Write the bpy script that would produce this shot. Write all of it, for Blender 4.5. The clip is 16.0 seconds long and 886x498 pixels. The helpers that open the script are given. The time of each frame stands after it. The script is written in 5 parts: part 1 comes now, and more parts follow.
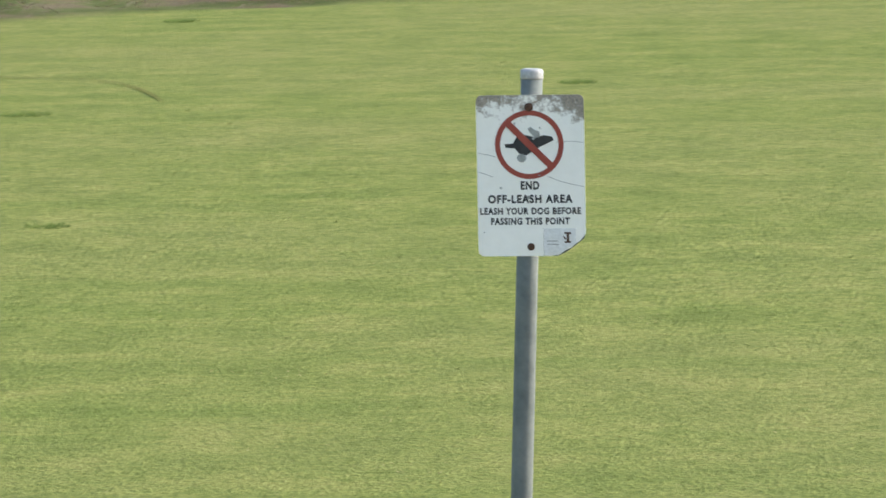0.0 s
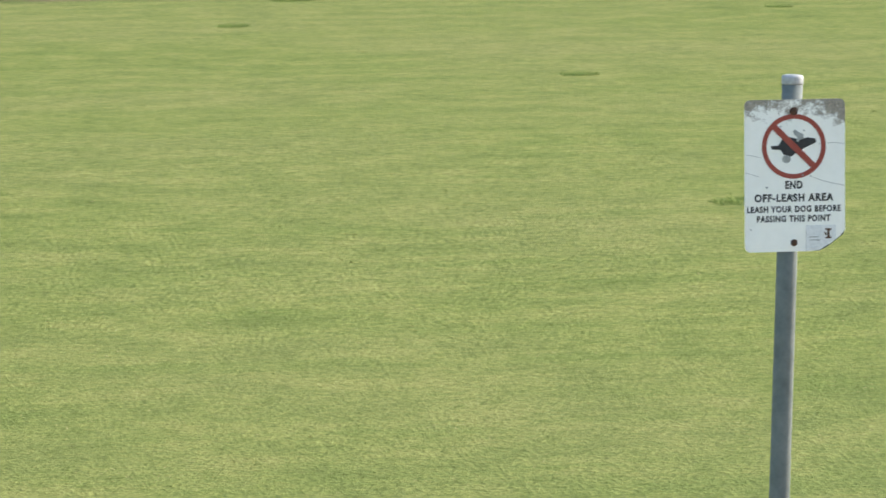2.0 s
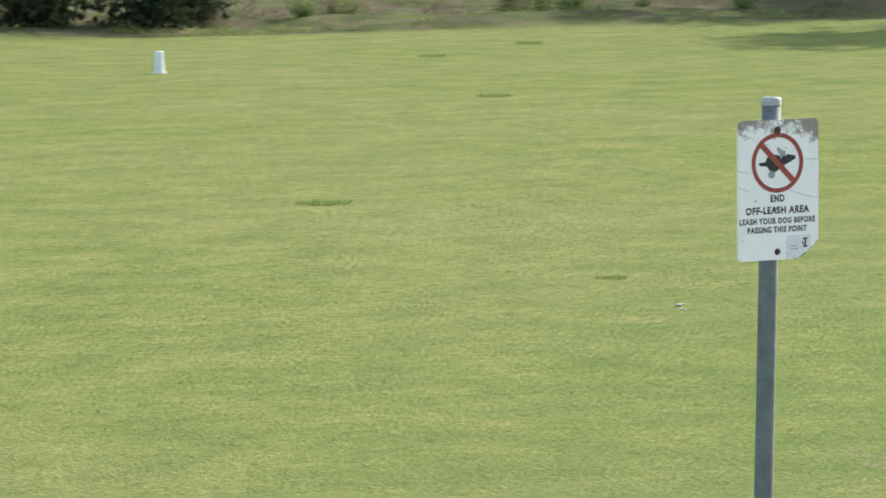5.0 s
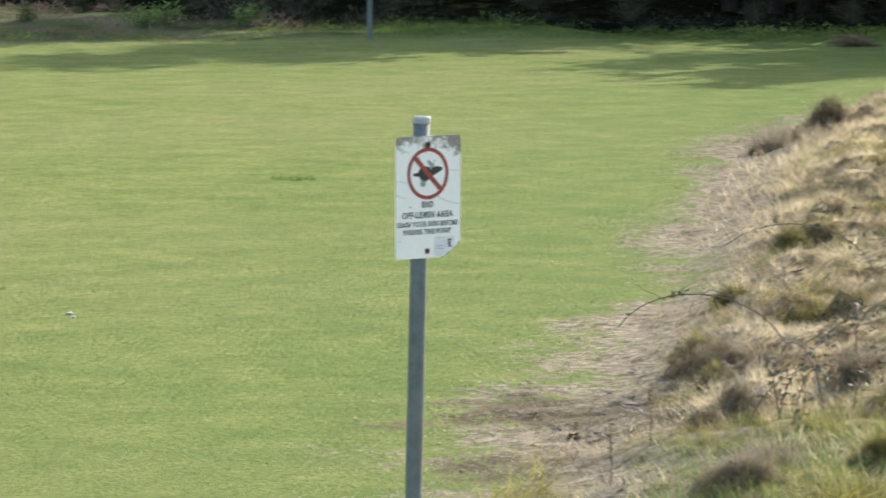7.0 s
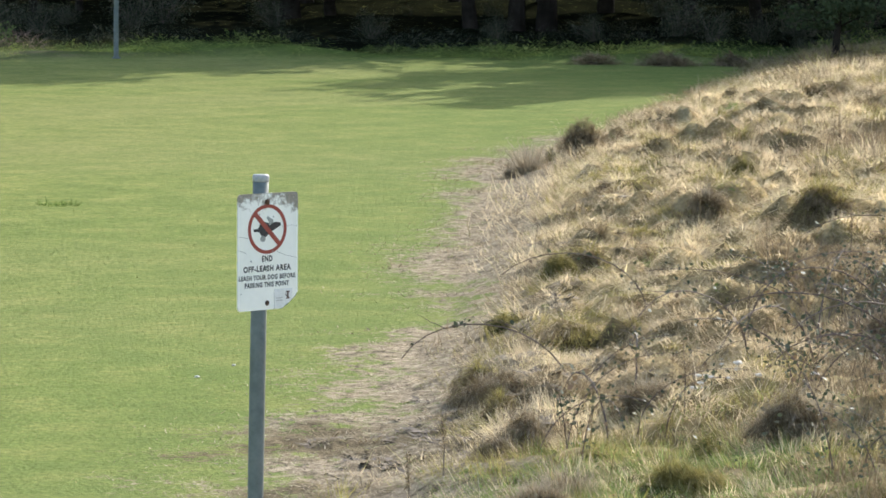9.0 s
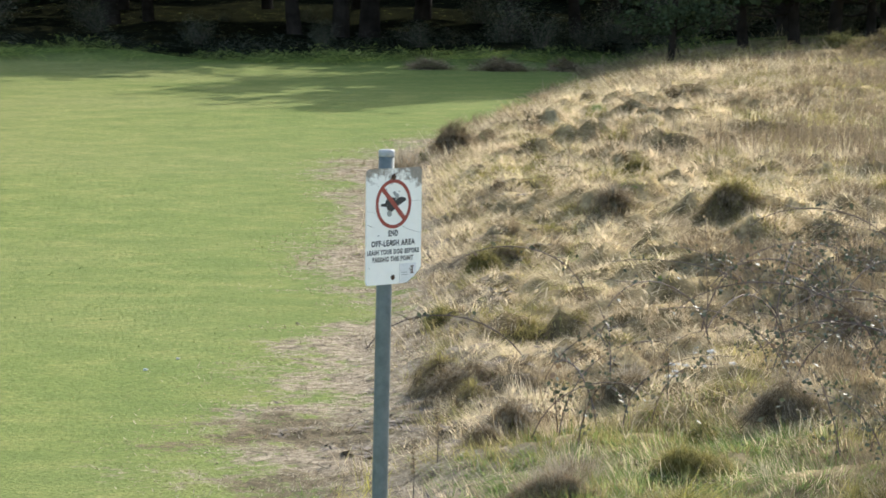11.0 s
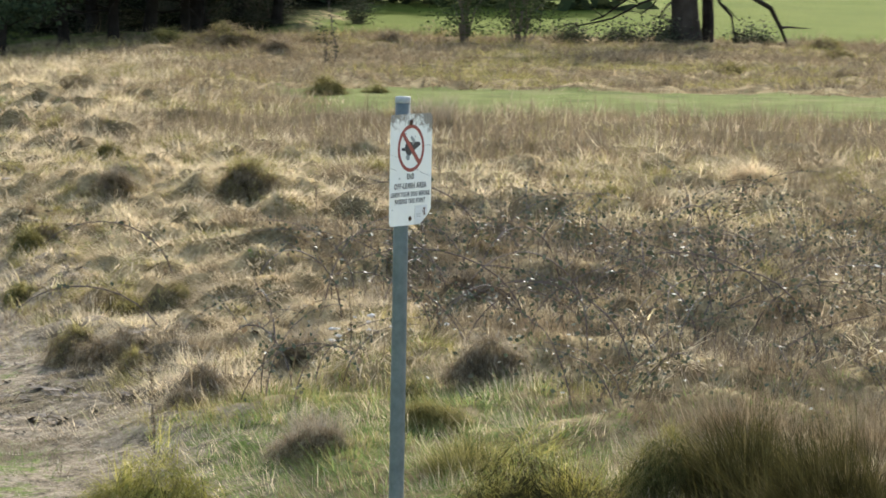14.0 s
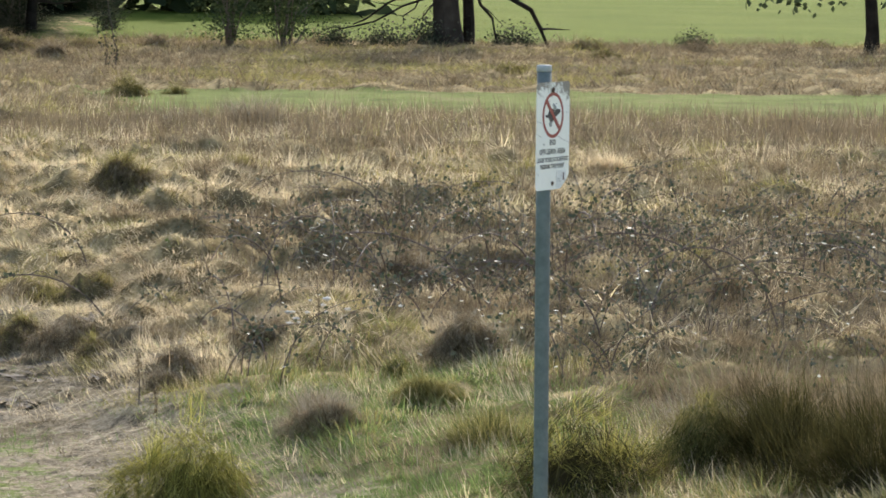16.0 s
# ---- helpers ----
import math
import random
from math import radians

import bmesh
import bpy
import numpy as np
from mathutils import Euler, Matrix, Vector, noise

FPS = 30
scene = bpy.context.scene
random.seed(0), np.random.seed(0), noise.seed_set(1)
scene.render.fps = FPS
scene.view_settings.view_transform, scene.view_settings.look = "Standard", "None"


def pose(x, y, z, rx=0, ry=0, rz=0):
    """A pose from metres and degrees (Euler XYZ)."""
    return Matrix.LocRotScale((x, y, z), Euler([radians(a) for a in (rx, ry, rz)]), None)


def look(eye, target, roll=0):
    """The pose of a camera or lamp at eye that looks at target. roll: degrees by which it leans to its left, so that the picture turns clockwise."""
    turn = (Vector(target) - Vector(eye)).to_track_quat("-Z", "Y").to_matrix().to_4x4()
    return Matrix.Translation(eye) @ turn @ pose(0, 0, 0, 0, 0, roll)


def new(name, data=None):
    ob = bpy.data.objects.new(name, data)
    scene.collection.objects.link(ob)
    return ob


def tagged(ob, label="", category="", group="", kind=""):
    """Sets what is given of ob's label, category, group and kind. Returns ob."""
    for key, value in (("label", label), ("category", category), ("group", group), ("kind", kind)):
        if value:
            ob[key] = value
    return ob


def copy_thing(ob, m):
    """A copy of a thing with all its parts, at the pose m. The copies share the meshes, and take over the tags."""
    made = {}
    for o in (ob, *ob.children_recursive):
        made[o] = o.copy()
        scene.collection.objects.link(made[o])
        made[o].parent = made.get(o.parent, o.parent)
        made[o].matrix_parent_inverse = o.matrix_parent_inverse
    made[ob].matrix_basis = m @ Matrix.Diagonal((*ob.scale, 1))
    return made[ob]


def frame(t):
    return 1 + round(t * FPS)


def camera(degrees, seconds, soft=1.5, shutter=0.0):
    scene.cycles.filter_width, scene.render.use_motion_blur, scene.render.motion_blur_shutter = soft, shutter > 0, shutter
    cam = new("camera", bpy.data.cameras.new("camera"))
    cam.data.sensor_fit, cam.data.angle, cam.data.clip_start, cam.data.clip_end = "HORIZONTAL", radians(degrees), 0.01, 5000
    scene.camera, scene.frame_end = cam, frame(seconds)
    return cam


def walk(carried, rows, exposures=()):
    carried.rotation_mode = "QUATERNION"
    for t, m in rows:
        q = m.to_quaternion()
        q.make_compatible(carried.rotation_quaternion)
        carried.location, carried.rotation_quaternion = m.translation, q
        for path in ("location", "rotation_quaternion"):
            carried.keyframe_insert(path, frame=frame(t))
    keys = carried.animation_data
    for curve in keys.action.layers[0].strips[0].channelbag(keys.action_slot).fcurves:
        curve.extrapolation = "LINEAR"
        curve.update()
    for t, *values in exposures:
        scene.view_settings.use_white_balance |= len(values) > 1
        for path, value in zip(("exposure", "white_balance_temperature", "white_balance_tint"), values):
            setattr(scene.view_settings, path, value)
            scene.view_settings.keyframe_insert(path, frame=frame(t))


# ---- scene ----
cam = camera(12.1, 16.0, soft=1.6, shutter=0.35)
PATH = [
    (0, (1.168, -11.484, 3.513), (0.925, -9.512, 3.284), -1.2),
    (0.5, (0.305, -11.613, 3.551), (0.185, -9.63, 3.323), -1.2),
    (1, (-0.615, -11.757, 3.579), (-0.621, -9.77, 3.35), -0.9),
    (1.5, (-1.496, -11.87, 3.597), (-1.391, -9.886, 3.367), -0.9),
    (2, (-2.455, -12.025, 3.6), (-2.223, -10.052, 3.369), -0.7),
    (2.5, (-3.32, -12.006, 3.583), (-2.973, -10.05, 3.352), -0.6),
    (3, (-4.149, -11.675, 3.535), (-3.666, -9.748, 3.305), -0.6),
    (3.2, (-4.47, -11.597, 3.525), (-3.937, -9.683, 3.295), -0.6),
    (5.3, (-7.305, -11.406, 3.528), (-6.359, -9.654, 3.333), -0.1),
    (5.5, (-7.581, -11.441, 3.536), (-6.598, -9.71, 3.342), 0.2),
    (6, (-8.291, -11.646, 3.587), (-7.214, -9.972, 3.391), 0.1),
    (6.5, (-9.025, -11.879, 3.605), (-7.86, -10.265, 3.413), 0.4),
    (7, (-9.389, -12.021, 3.639), (-8.157, -10.456, 3.45), 0.4),
    (7.5, (-9.527, -12.098, 3.664), (-8.256, -10.565, 3.479), 0.4),
    (8, (-9.742, -12.207, 3.707), (-8.444, -10.696, 3.524), 0.5),
    (8.5, (-9.909, -12.254, 3.793), (-8.594, -10.758, 3.609), 0.6),
    (9, (-10.178, -12.318, 3.872), (-8.846, -10.838, 3.688), 0.4),
    (9.2, (-10.262, -12.286, 3.894), (-8.923, -10.812, 3.709), 0.3),
    (11.5, (-11.759, -11.157, 3.648), (-10.306, -9.794, 3.475), 0.8),
    (12, (-12.312, -10.842, 3.581), (-10.811, -9.531, 3.411), 0.8),
    (12.5, (-12.83, -10.496, 3.566), (-11.281, -9.242, 3.397), 0.7),
    (13, (-13.312, -10.126, 3.585), (-11.716, -8.933, 3.415), 1.0),
    (13.5, (-13.567, -9.657, 3.551), (-11.932, -8.518, 3.381), 0.9),
    (14, (-14.016, -9.295, 3.481), (-12.346, -8.207, 3.313), 1.0),
    (14.5, (-14.5, -8.985, 3.392), (-12.803, -7.939, 3.226), 1.0),
    (15, (-14.898, -8.588, 3.332), (-13.179, -7.58, 3.168), 1.1),
    (15.5, (-15.285, -8.271, 3.305), (-13.548, -7.294, 3.143), 0.9),
    (16, (-15.503, -7.903, 3.3), (-13.751, -6.952, 3.14), 0.7),
]
EXPO = [(0, 0.86), (2.0, 0.95), (5.5, 0.97), (9.0, 1.02), (12.5, 0.96), (14.0, 0.88), (15.0, 0.78), (16.0, 0.75)]
walk(cam, [(t, look(eye, target, roll)) for t, eye, target, roll in PATH], exposures=EXPO)

# ---- light ----
SUN_AZ, SUN_EL = 68.0, 30.0          # clockwise from +y, above the horizon
world = bpy.data.worlds.new("sky")
scene.world = world
world.use_nodes = True
wn = world.node_tree.nodes
sky = wn.new("ShaderNodeTexSky")
sky.sky_type, sky.sun_disc = "NISHITA", False
sky.sun_elevation, sky.sun_rotation = radians(SUN_EL), radians(SUN_AZ)
sky.air_density, sky.dust_density, sky.ozone_density = 1.0, 1.8, 0.8
wn["Background"].inputs[1].default_value = 0.19
world.node_tree.links.new(sky.outputs[0], wn["Background"].inputs[0])
sun = new("sun", bpy.data.lights.new("sun", "SUN"))
sun.data.energy, sun.data.angle, sun.data.color = 3.8, radians(0.55), (1.0, 0.97, 0.90)
sd = Vector((math.sin(radians(SUN_AZ)) * math.cos(radians(SUN_EL)), math.cos(radians(SUN_AZ)) * math.cos(radians(SUN_EL)), math.sin(radians(SUN_EL))))
sun.matrix_world = look(tuple(sd * 50), (0, 0, 0))


# ---- numpy noise ----
def hash01(i, j, seed):
    n = (i.astype(np.int64) * 374761393 + j.astype(np.int64) * 668265263 + seed * 974634777) & 0x7FFFFFFF
    n = ((n ^ (n >> 13)) * 1274126177) & 0x7FFFFFFF
    return ((n ^ (n >> 16)) & 0xFFFFFF) / float(0xFFFFFF)


def vnoise(x, y, scale, seed=0):
    """Smooth value noise from 0 to 1 with cells of that many metres."""
    x, y = np.asarray(x, float) / scale, np.asarray(y, float) / scale
    i, j = np.floor(x), np.floor(y)
    fx, fy = x - i, y - j
    fx, fy = fx * fx * (3 - 2 * fx), fy * fy * (3 - 2 * fy)
    a, b = hash01(i, j, seed), hash01(i + 1, j, seed)
    c, d = hash01(i, j + 1, seed), hash01(i + 1, j + 1, seed)
    return (a * (1 - fx) + b * fx) * (1 - fy) + (c * (1 - fx) + d * fx) * fy


def smooth(a, b, x):
    t = np.clip((np.asarray(x, float) - a) / (b - a), 0, 1)
    return t * t * (3 - 2 * t)


# ---- the lie of the land ----
R2 = math.sqrt(0.5)


def zones(x, y):
    """Masks of the ground's covers at (x, y): rough grass, straw, green swale, far paddock, scrub, wood floor."""
    x, y = np.asarray(x, float), np.asarray(y, float)
    u, v = (x - y) * R2, (x + y) * R2
    wob = (vnoise(x, y, 3.0, 3) - 0.5) * 0.7 + (vnoise(x, y, 0.7, 4) - 0.5) * 0.6
    bend = 0.14 * np.maximum(0, v - 38)
    edge = u + wob + 0.35 - bend
    bank = smooth(-0.15, 0.35, edge) * smooth(-10, -4, v)
    off = 0.4 * smooth(12, 20, v)
    straw = smooth(-1.75 + off, 0.1 + off, edge + 0.4 * wob) * (1 - smooth(0.3, 1.6, edge)) * smooth(2, 6, v) * (1 - smooth(40, 48, v))
    s, p = 0.86 * x + 0.51 * y, -0.51 * x + 0.86 * y
    swale = smooth(36.6, 38.0, s + wob) * (1 - smooth(44.8, 45.8, s + wob)) * (1 - smooth(3.2, 4.4, p + wob)) * smooth(4.0, 6.0, u)
    paddock = smooth(67.5, 69.0, s + 0.7 * wob) * (1 - smooth(4.8, 6.5, p + wob)) * smooth(4, 8, u)
    # the far side of the lawn, from the corner by the wood round to the north-west
    far = 52.6 + 3.9 * smooth(48, 20, x) * smooth(4, 20, x) - 1.2 * smooth(0, -7.7, x) + 0.85 * np.minimum(0, x + 7.7) - 7.0 * smooth(42, 49, x) + wob * 0.6
    scrub = smooth(-0.6, 0.6, y - far) * (1 - smooth(0.0, 1.5, edge) * smooth(0, 30, v))
    grove = smooth(65.5, 67.5, s + wob) * smooth(5.6, 6.8, p + 0.5 * wob) * smooth(0, 3, u)
    wood = np.maximum(scrub * smooth(38.5, 43, x), grove)
    depth = y - far
    rough = np.maximum(bank, 0) * (1 - swale) * (1 - paddock) * (1 - grove)
    lush = smooth(1.5, 0.7, np.hypot((u - 1.3) * 0.9, (v - 6.2) * 0.40) + wob * 0.7) * bank
    shoulder = smooth(0.1, 0.8, u - bend) * (1 - smooth(3.2, 5.5, u - bend)) * smooth(11, 15, v) * (1 - smooth(50, 58, v))
    return dict(shoulder=shoulder, depth=np.maximum(depth, (s - 65.5) * grove), u=u - bend, v=v, lush=lush, s=s, p=p, rough=rough, straw=straw, swale=swale, paddock=paddock, scrub=np.maximum(scrub, grove) * (1 - wood), wood=wood)


def stem_zone(x, y):
    """Where thin brown stems stand before the green strip."""
    s, p = 0.86 * x + 0.51 * y, -0.51 * x + 0.86 * y
    return smooth(26.8, 30.5, s + (vnoise(x, y, 2.0, 23) - 0.5) * 2.5) * (1 - smooth(35.8, 37.0, s)) * (1 - smooth(3.5, 7.0, p))


def domes(x, y, cell, seed):
    """Crowded rounded hummocks: the highest of the domes that reach each place, and a number from 0 to 1 of that dome's own."""
    i, j = np.floor(x / cell), np.floor(y / cell)
    best, own = np.zeros_like(x), np.zeros_like(x)
    for di in (-1, 0, 1):
        for dj in (-1, 0, 1):
            a, b = i + di, j + dj
            cx, cy = (a + 0.15 + 0.7 * hash01(a, b, seed)) * cell, (b + 0.15 + 0.7 * hash01(a, b, seed + 1)) * cell
            rad = cell * (0.45 + 0.45 * hash01(a, b, seed + 2))
            top = cell * (0.12 + 0.30 * hash01(a, b, seed + 3) ** 1.5)
            ang = 3.14 * hash01(a, b, seed + 4)
            dx, dy = x - cx, y - cy
            e1, e2 = dx * np.cos(ang) + dy * np.sin(ang), dy * np.cos(ang) - dx * np.sin(ang)
            d2 = (e1 * e1 + e2 * e2 * 1.7) / (rad * rad)
            rise = top * np.maximum(0, 1 - d2)
            own = np.where(rise > best, hash01(a, b, seed + 5), own)
            best = np.maximum(best, rise)
    return best, own


def warped(x, y):
    """Places pulled about a little, so that the hummocks have uneven outlines."""
    wx = x + (vnoise(x, y, 0.55, 15) - 0.5) * 0.55 + (vnoise(x, y, 0.22, 19) - 0.5) * 0.16
    return wx, y + (vnoise(x, y, 0.55, 16) - 0.5) * 0.55 + (vnoise(x, y, 0.22, 20) - 0.5) * 0.16


def hummock_own(x, y):
    wx, wy = warped(x, y)
    return 0.45 * domes(wx, wy, 0.95, 7)[1] + 0.55 * domes(wx + 3.1, wy + 1.7, 0.5, 8)[1]


def ground_z(x, y):
    x, y = np.asarray(x, float), np.asarray(y, float)
    z = zones(x, y)
    base = 0.64 * (1 - np.exp(-np.maximum(0, z["u"] + 0.3) / 2.6)) * smooth(-10, -4, z["v"])
    flatter = (1 - 0.45 * z["lush"]) * (0.45 + 0.55 * smooth(5, 11, np.hypot(x, y))) * (1 - 0.6 * smooth(29, 32, z["s"]) * (1 - smooth(45, 46.5, z["s"])) * (1 - smooth(3, 6, z["p"]))) * (1 - 0.5 * smooth(44, 47, z["s"]))
    wx, wy = warped(x, y)
    bold, small = 0.62 + 0.26 * z["shoulder"], 0.62 + 0.34 * z["shoulder"]
    hum = domes(wx, wy, 0.95, 7)[0] * bold + small * domes(wx + 3.1, wy + 1.7, 0.5, 8)[0] + (vnoise(x, y, 2.6, 9) - 0.5) * 0.15 + (vnoise(x, y, 0.3, 18) - 0.5) * 0.14 - 0.06
    base = base + z["rough"] * hum * smooth(-0.3, 1.0, z["u"]) * flatter
    base = base + z["straw"] * (domes(x + 7.7, y + 2.9, 0.42, 31)[0] * 0.35 + (vnoise(x, y, 0.35, 11) - 0.5) * 0.05)
    base = base + (vnoise(x, y, 9, 12) - 0.5) * 0.05 * (1 - z["rough"])
    base = base + (z["scrub"] + z["wood"]) * ((vnoise(x, y, 2.2, 13) - 0.3) * 0.35)
    return base


# ---- mesh helpers ----
def fast_mesh(name, verts, loops, counts, material):
    """A mesh from flat arrays: vertices (n, 3), corner indices, corners a face."""
    me = bpy.data.meshes.new(name)
    me.vertices.add(len(verts))
    me.vertices.foreach_set("co", np.asarray(verts, np.float32).ravel())
    me.loops.add(len(loops))
    me.loops.foreach_set("vertex_index", np.asarray(loops, np.int32))
    me.polygons.add(len(counts))
    starts = np.concatenate([[0], np.cumsum(counts)[:-1]])
    me.polygons.foreach_set("loop_start", starts.astype(np.int32))
    me.polygons.foreach_set("loop_total", np.asarray(counts, np.int32))
    me.materials.append(material)
    me.update(calc_edges=True)
    me.validate()
    return me


def part(name, data, material, parent, label=""):
    """Links a bmesh or mesh as one mesh object under its thing."""
    if isinstance(data, bmesh.types.BMesh):
        me = bpy.data.meshes.new(name)
        data.to_mesh(me)
        data.free()
    else:
        me = data
        me.name = name
    if material is not None:
        me.materials.clear()
        me.materials.append(material)
    ob = new(name, me)
    ob.parent = parent
    if label:
        ob["label"] = label
    return ob


def tube(bm, pts, radii, sides=7, cap=True):
    """A tapered tube along points."""
    pts = [Vector(p) for p in pts]
    rings = []
    for k, p in enumerate(pts):
        d = (pts[min(k + 1, len(pts) - 1)] - pts[max(k - 1, 0)]).normalized()
        a = d.orthogonal().normalized() if abs(d.z) < 0.9 else Vector((1, 0, 0)).cross(d).normalized()
        b = d.cross(a)
        rings.append([bm.verts.new(p + (a * math.cos(t) + b * math.sin(t)) * radii[k]) for t in (2 * math.pi * q / sides for q in range(sides))])
    for r0, r1 in zip(rings, rings[1:]):
        for q in range(sides):
            bm.faces.new((r0[q], r0[(q + 1) % sides], r1[(q + 1) % sides], r1[q]))
    if cap:
        bm.faces.new(rings[-1])
        bm.faces.new(rings[0][::-1])


def ribbons(base, az, length, width, lean, droop, segs=3, twist=None):
    """Grass blades as tapered ribbons: arrays of vertices, corners and counts.
    lean: start angle from upright; droop: added angle along the blade (radians)."""
    n = len(base)
    ax = np.stack([np.cos(az), np.sin(az), np.zeros(n)], 1)
    tw = az + np.pi / 2 if twist is None else twist
    side = np.stack([np.cos(tw), np.sin(tw), np.zeros(n)], 1)
    up = np.array([0, 0, 1.0])
    rows, p = [], base.copy()
    for k in range(segs + 1):
        f = k / segs
        if k < segs:
            w = (width * (1 - 0.75 * f))[:, None] * 0.5
            rows += [p - side * w, p + side * w]
        else:
            rows += [p]
        ang = lean + droop * (f + 0.5 / segs)
        p = p + (ax * np.sin(ang)[:, None] + up * np.cos(ang)[:, None]) * (length / segs)[:, None]
    m = len(rows)
    verts = np.stack(rows, 1).reshape(-1, 3)
    faces, counts = [], []
    for k in range(segs - 1):
        faces += [2 * k, 2 * k + 1, 2 * k + 3, 2 * k + 2]
        counts.append(4)
    faces += [2 * segs - 2, 2 * segs - 1, 2 * segs]
    counts.append(3)
    loops = (np.arange(n)[:, None] * m + np.array(faces)[None]).ravel()
    return verts, loops, np.tile(counts, n)


def gather(sets):
    """Joins several (verts, loops, counts)."""
    off, V, L, C = 0, [], [], []
    for v, l, c in sets:
        V.append(v), L.append(l + off), C.append(c)
        off += len(v)
    return np.concatenate(V), np.concatenate(L), np.concatenate(C)


# ---- materials ----
def nodes_of(name):
    m = bpy.data.materials.new(name)
    m.use_nodes = True
    nt = m.node_tree
    return m, nt, nt.nodes["Principled BSDF"]


def N(nt, kind, ins=None, **props):
    n = nt.nodes.new(kind)
    for k, v in props.items():
        setattr(n, k, v)
    for k, v in (ins or {}).items():
        if isinstance(v, bpy.types.NodeSocket):
            nt.links.new(v, n.inputs[k])
        else:
            n.inputs[k].default_value = v
    return n


def noise_fac(nt, scale, detail=3.0, stretch=None, rough=0.55):
    co = N(nt, "ShaderNodeTexCoord").outputs["Object"]
    if stretch:
        co = N(nt, "ShaderNodeMapping", {"Vector": co, "Scale": stretch}).outputs[0]
    return N(nt, "ShaderNodeTexNoise", {"Vector": co, "Scale": scale, "Detail": detail, "Roughness": rough}).outputs["Fac"]


def ramp(nt, fac, stops):
    r = N(nt, "ShaderNodeValToRGB", {"Fac": fac})
    el = r.color_ramp.elements
    while len(el) < len(stops):
        el.new(0.5)
    for e, (pos, col) in zip(el, stops):
        e.position, e.color = pos, (*col, 1)
    return r.outputs[0]


def mixc(nt, fac, a, b, mode="MIX"):
    m = N(nt, "ShaderNodeMix", data_type="RGBA", blend_type=mode)
    for sock, v in ((m.inputs[0], fac), (m.inputs[6], a), (m.inputs[7], b)):
        if isinstance(v, bpy.types.NodeSocket):
            nt.links.new(v, sock)
        else:
            sock.default_value = v if isinstance(v, (int, float)) else (*v, 1)
    return m.outputs[2]


def math1(nt, op, a, b=0.0, clamp=False):
    n = N(nt, "ShaderNodeMath", {0: a, 1: b}, operation=op)
    n.use_clamp = clamp
    return n.outputs[0]


def plain(name, c1, c2, scale=8.0, rough=0.7, metal=0.0, bump=0.1, fine=120.0):
    """Two colours by broad noise, fine grain over it, and relief."""
    m, nt, p = nodes_of(name)
    big, small = noise_fac(nt, scale), noise_fac(nt, fine)
    col = ramp(nt, big, [(0.3, c1), (0.7, c2)])
    col = mixc(nt, 0.35, col, ramp(nt, small, [(0.3, (0.55, 0.55, 0.55)), (0.7, (1.0, 1.0, 1.0))]), "MULTIPLY")
    nt.links.new(col, p.inputs["Base Color"])
    p.inputs["Roughness"].default_value, p.inputs["Metallic"].default_value = rough, metal
    if bump:
        b = N(nt, "ShaderNodeBump", {"Strength": bump, "Distance": 0.01, "Height": small})
        nt.links.new(b.outputs[0], p.inputs["Normal"])
    return m


def blade_mat(name, stops, glow=0.35, rough=0.75, patch=0.0, patch_scale=0.7, gloss=0.0):
    """Grass or leaf: colour by island, some light passing through."""
    m, nt, p = nodes_of(name)
    rnd = N(nt, "ShaderNodeNewGeometry").outputs["Random Per Island"]
    if patch:
        rnd = math1(nt, "ADD", math1(nt, "MULTIPLY", rnd, 1 - patch), math1(nt, "MULTIPLY", ramp(nt, noise_fac(nt, patch_scale, 2.0), [(0.36, (0, 0, 0)), (0.64, (1, 1, 1))]), patch))
    col = ramp(nt, rnd, stops)
    nt.links.new(col, p.inputs["Base Color"])
    p.inputs["Roughness"].default_value = rough
    p.inputs["Specular IOR Level"].default_value = gloss
    t = N(nt, "ShaderNodeBsdfTranslucent", {"Color": col})
    mx = N(nt, "ShaderNodeMixShader", {0: glow, 1: p.outputs[0], 2: t.outputs[0]})
    nt.links.new(mx.outputs[0], nt.nodes["Material Output"].inputs[0])
    return m


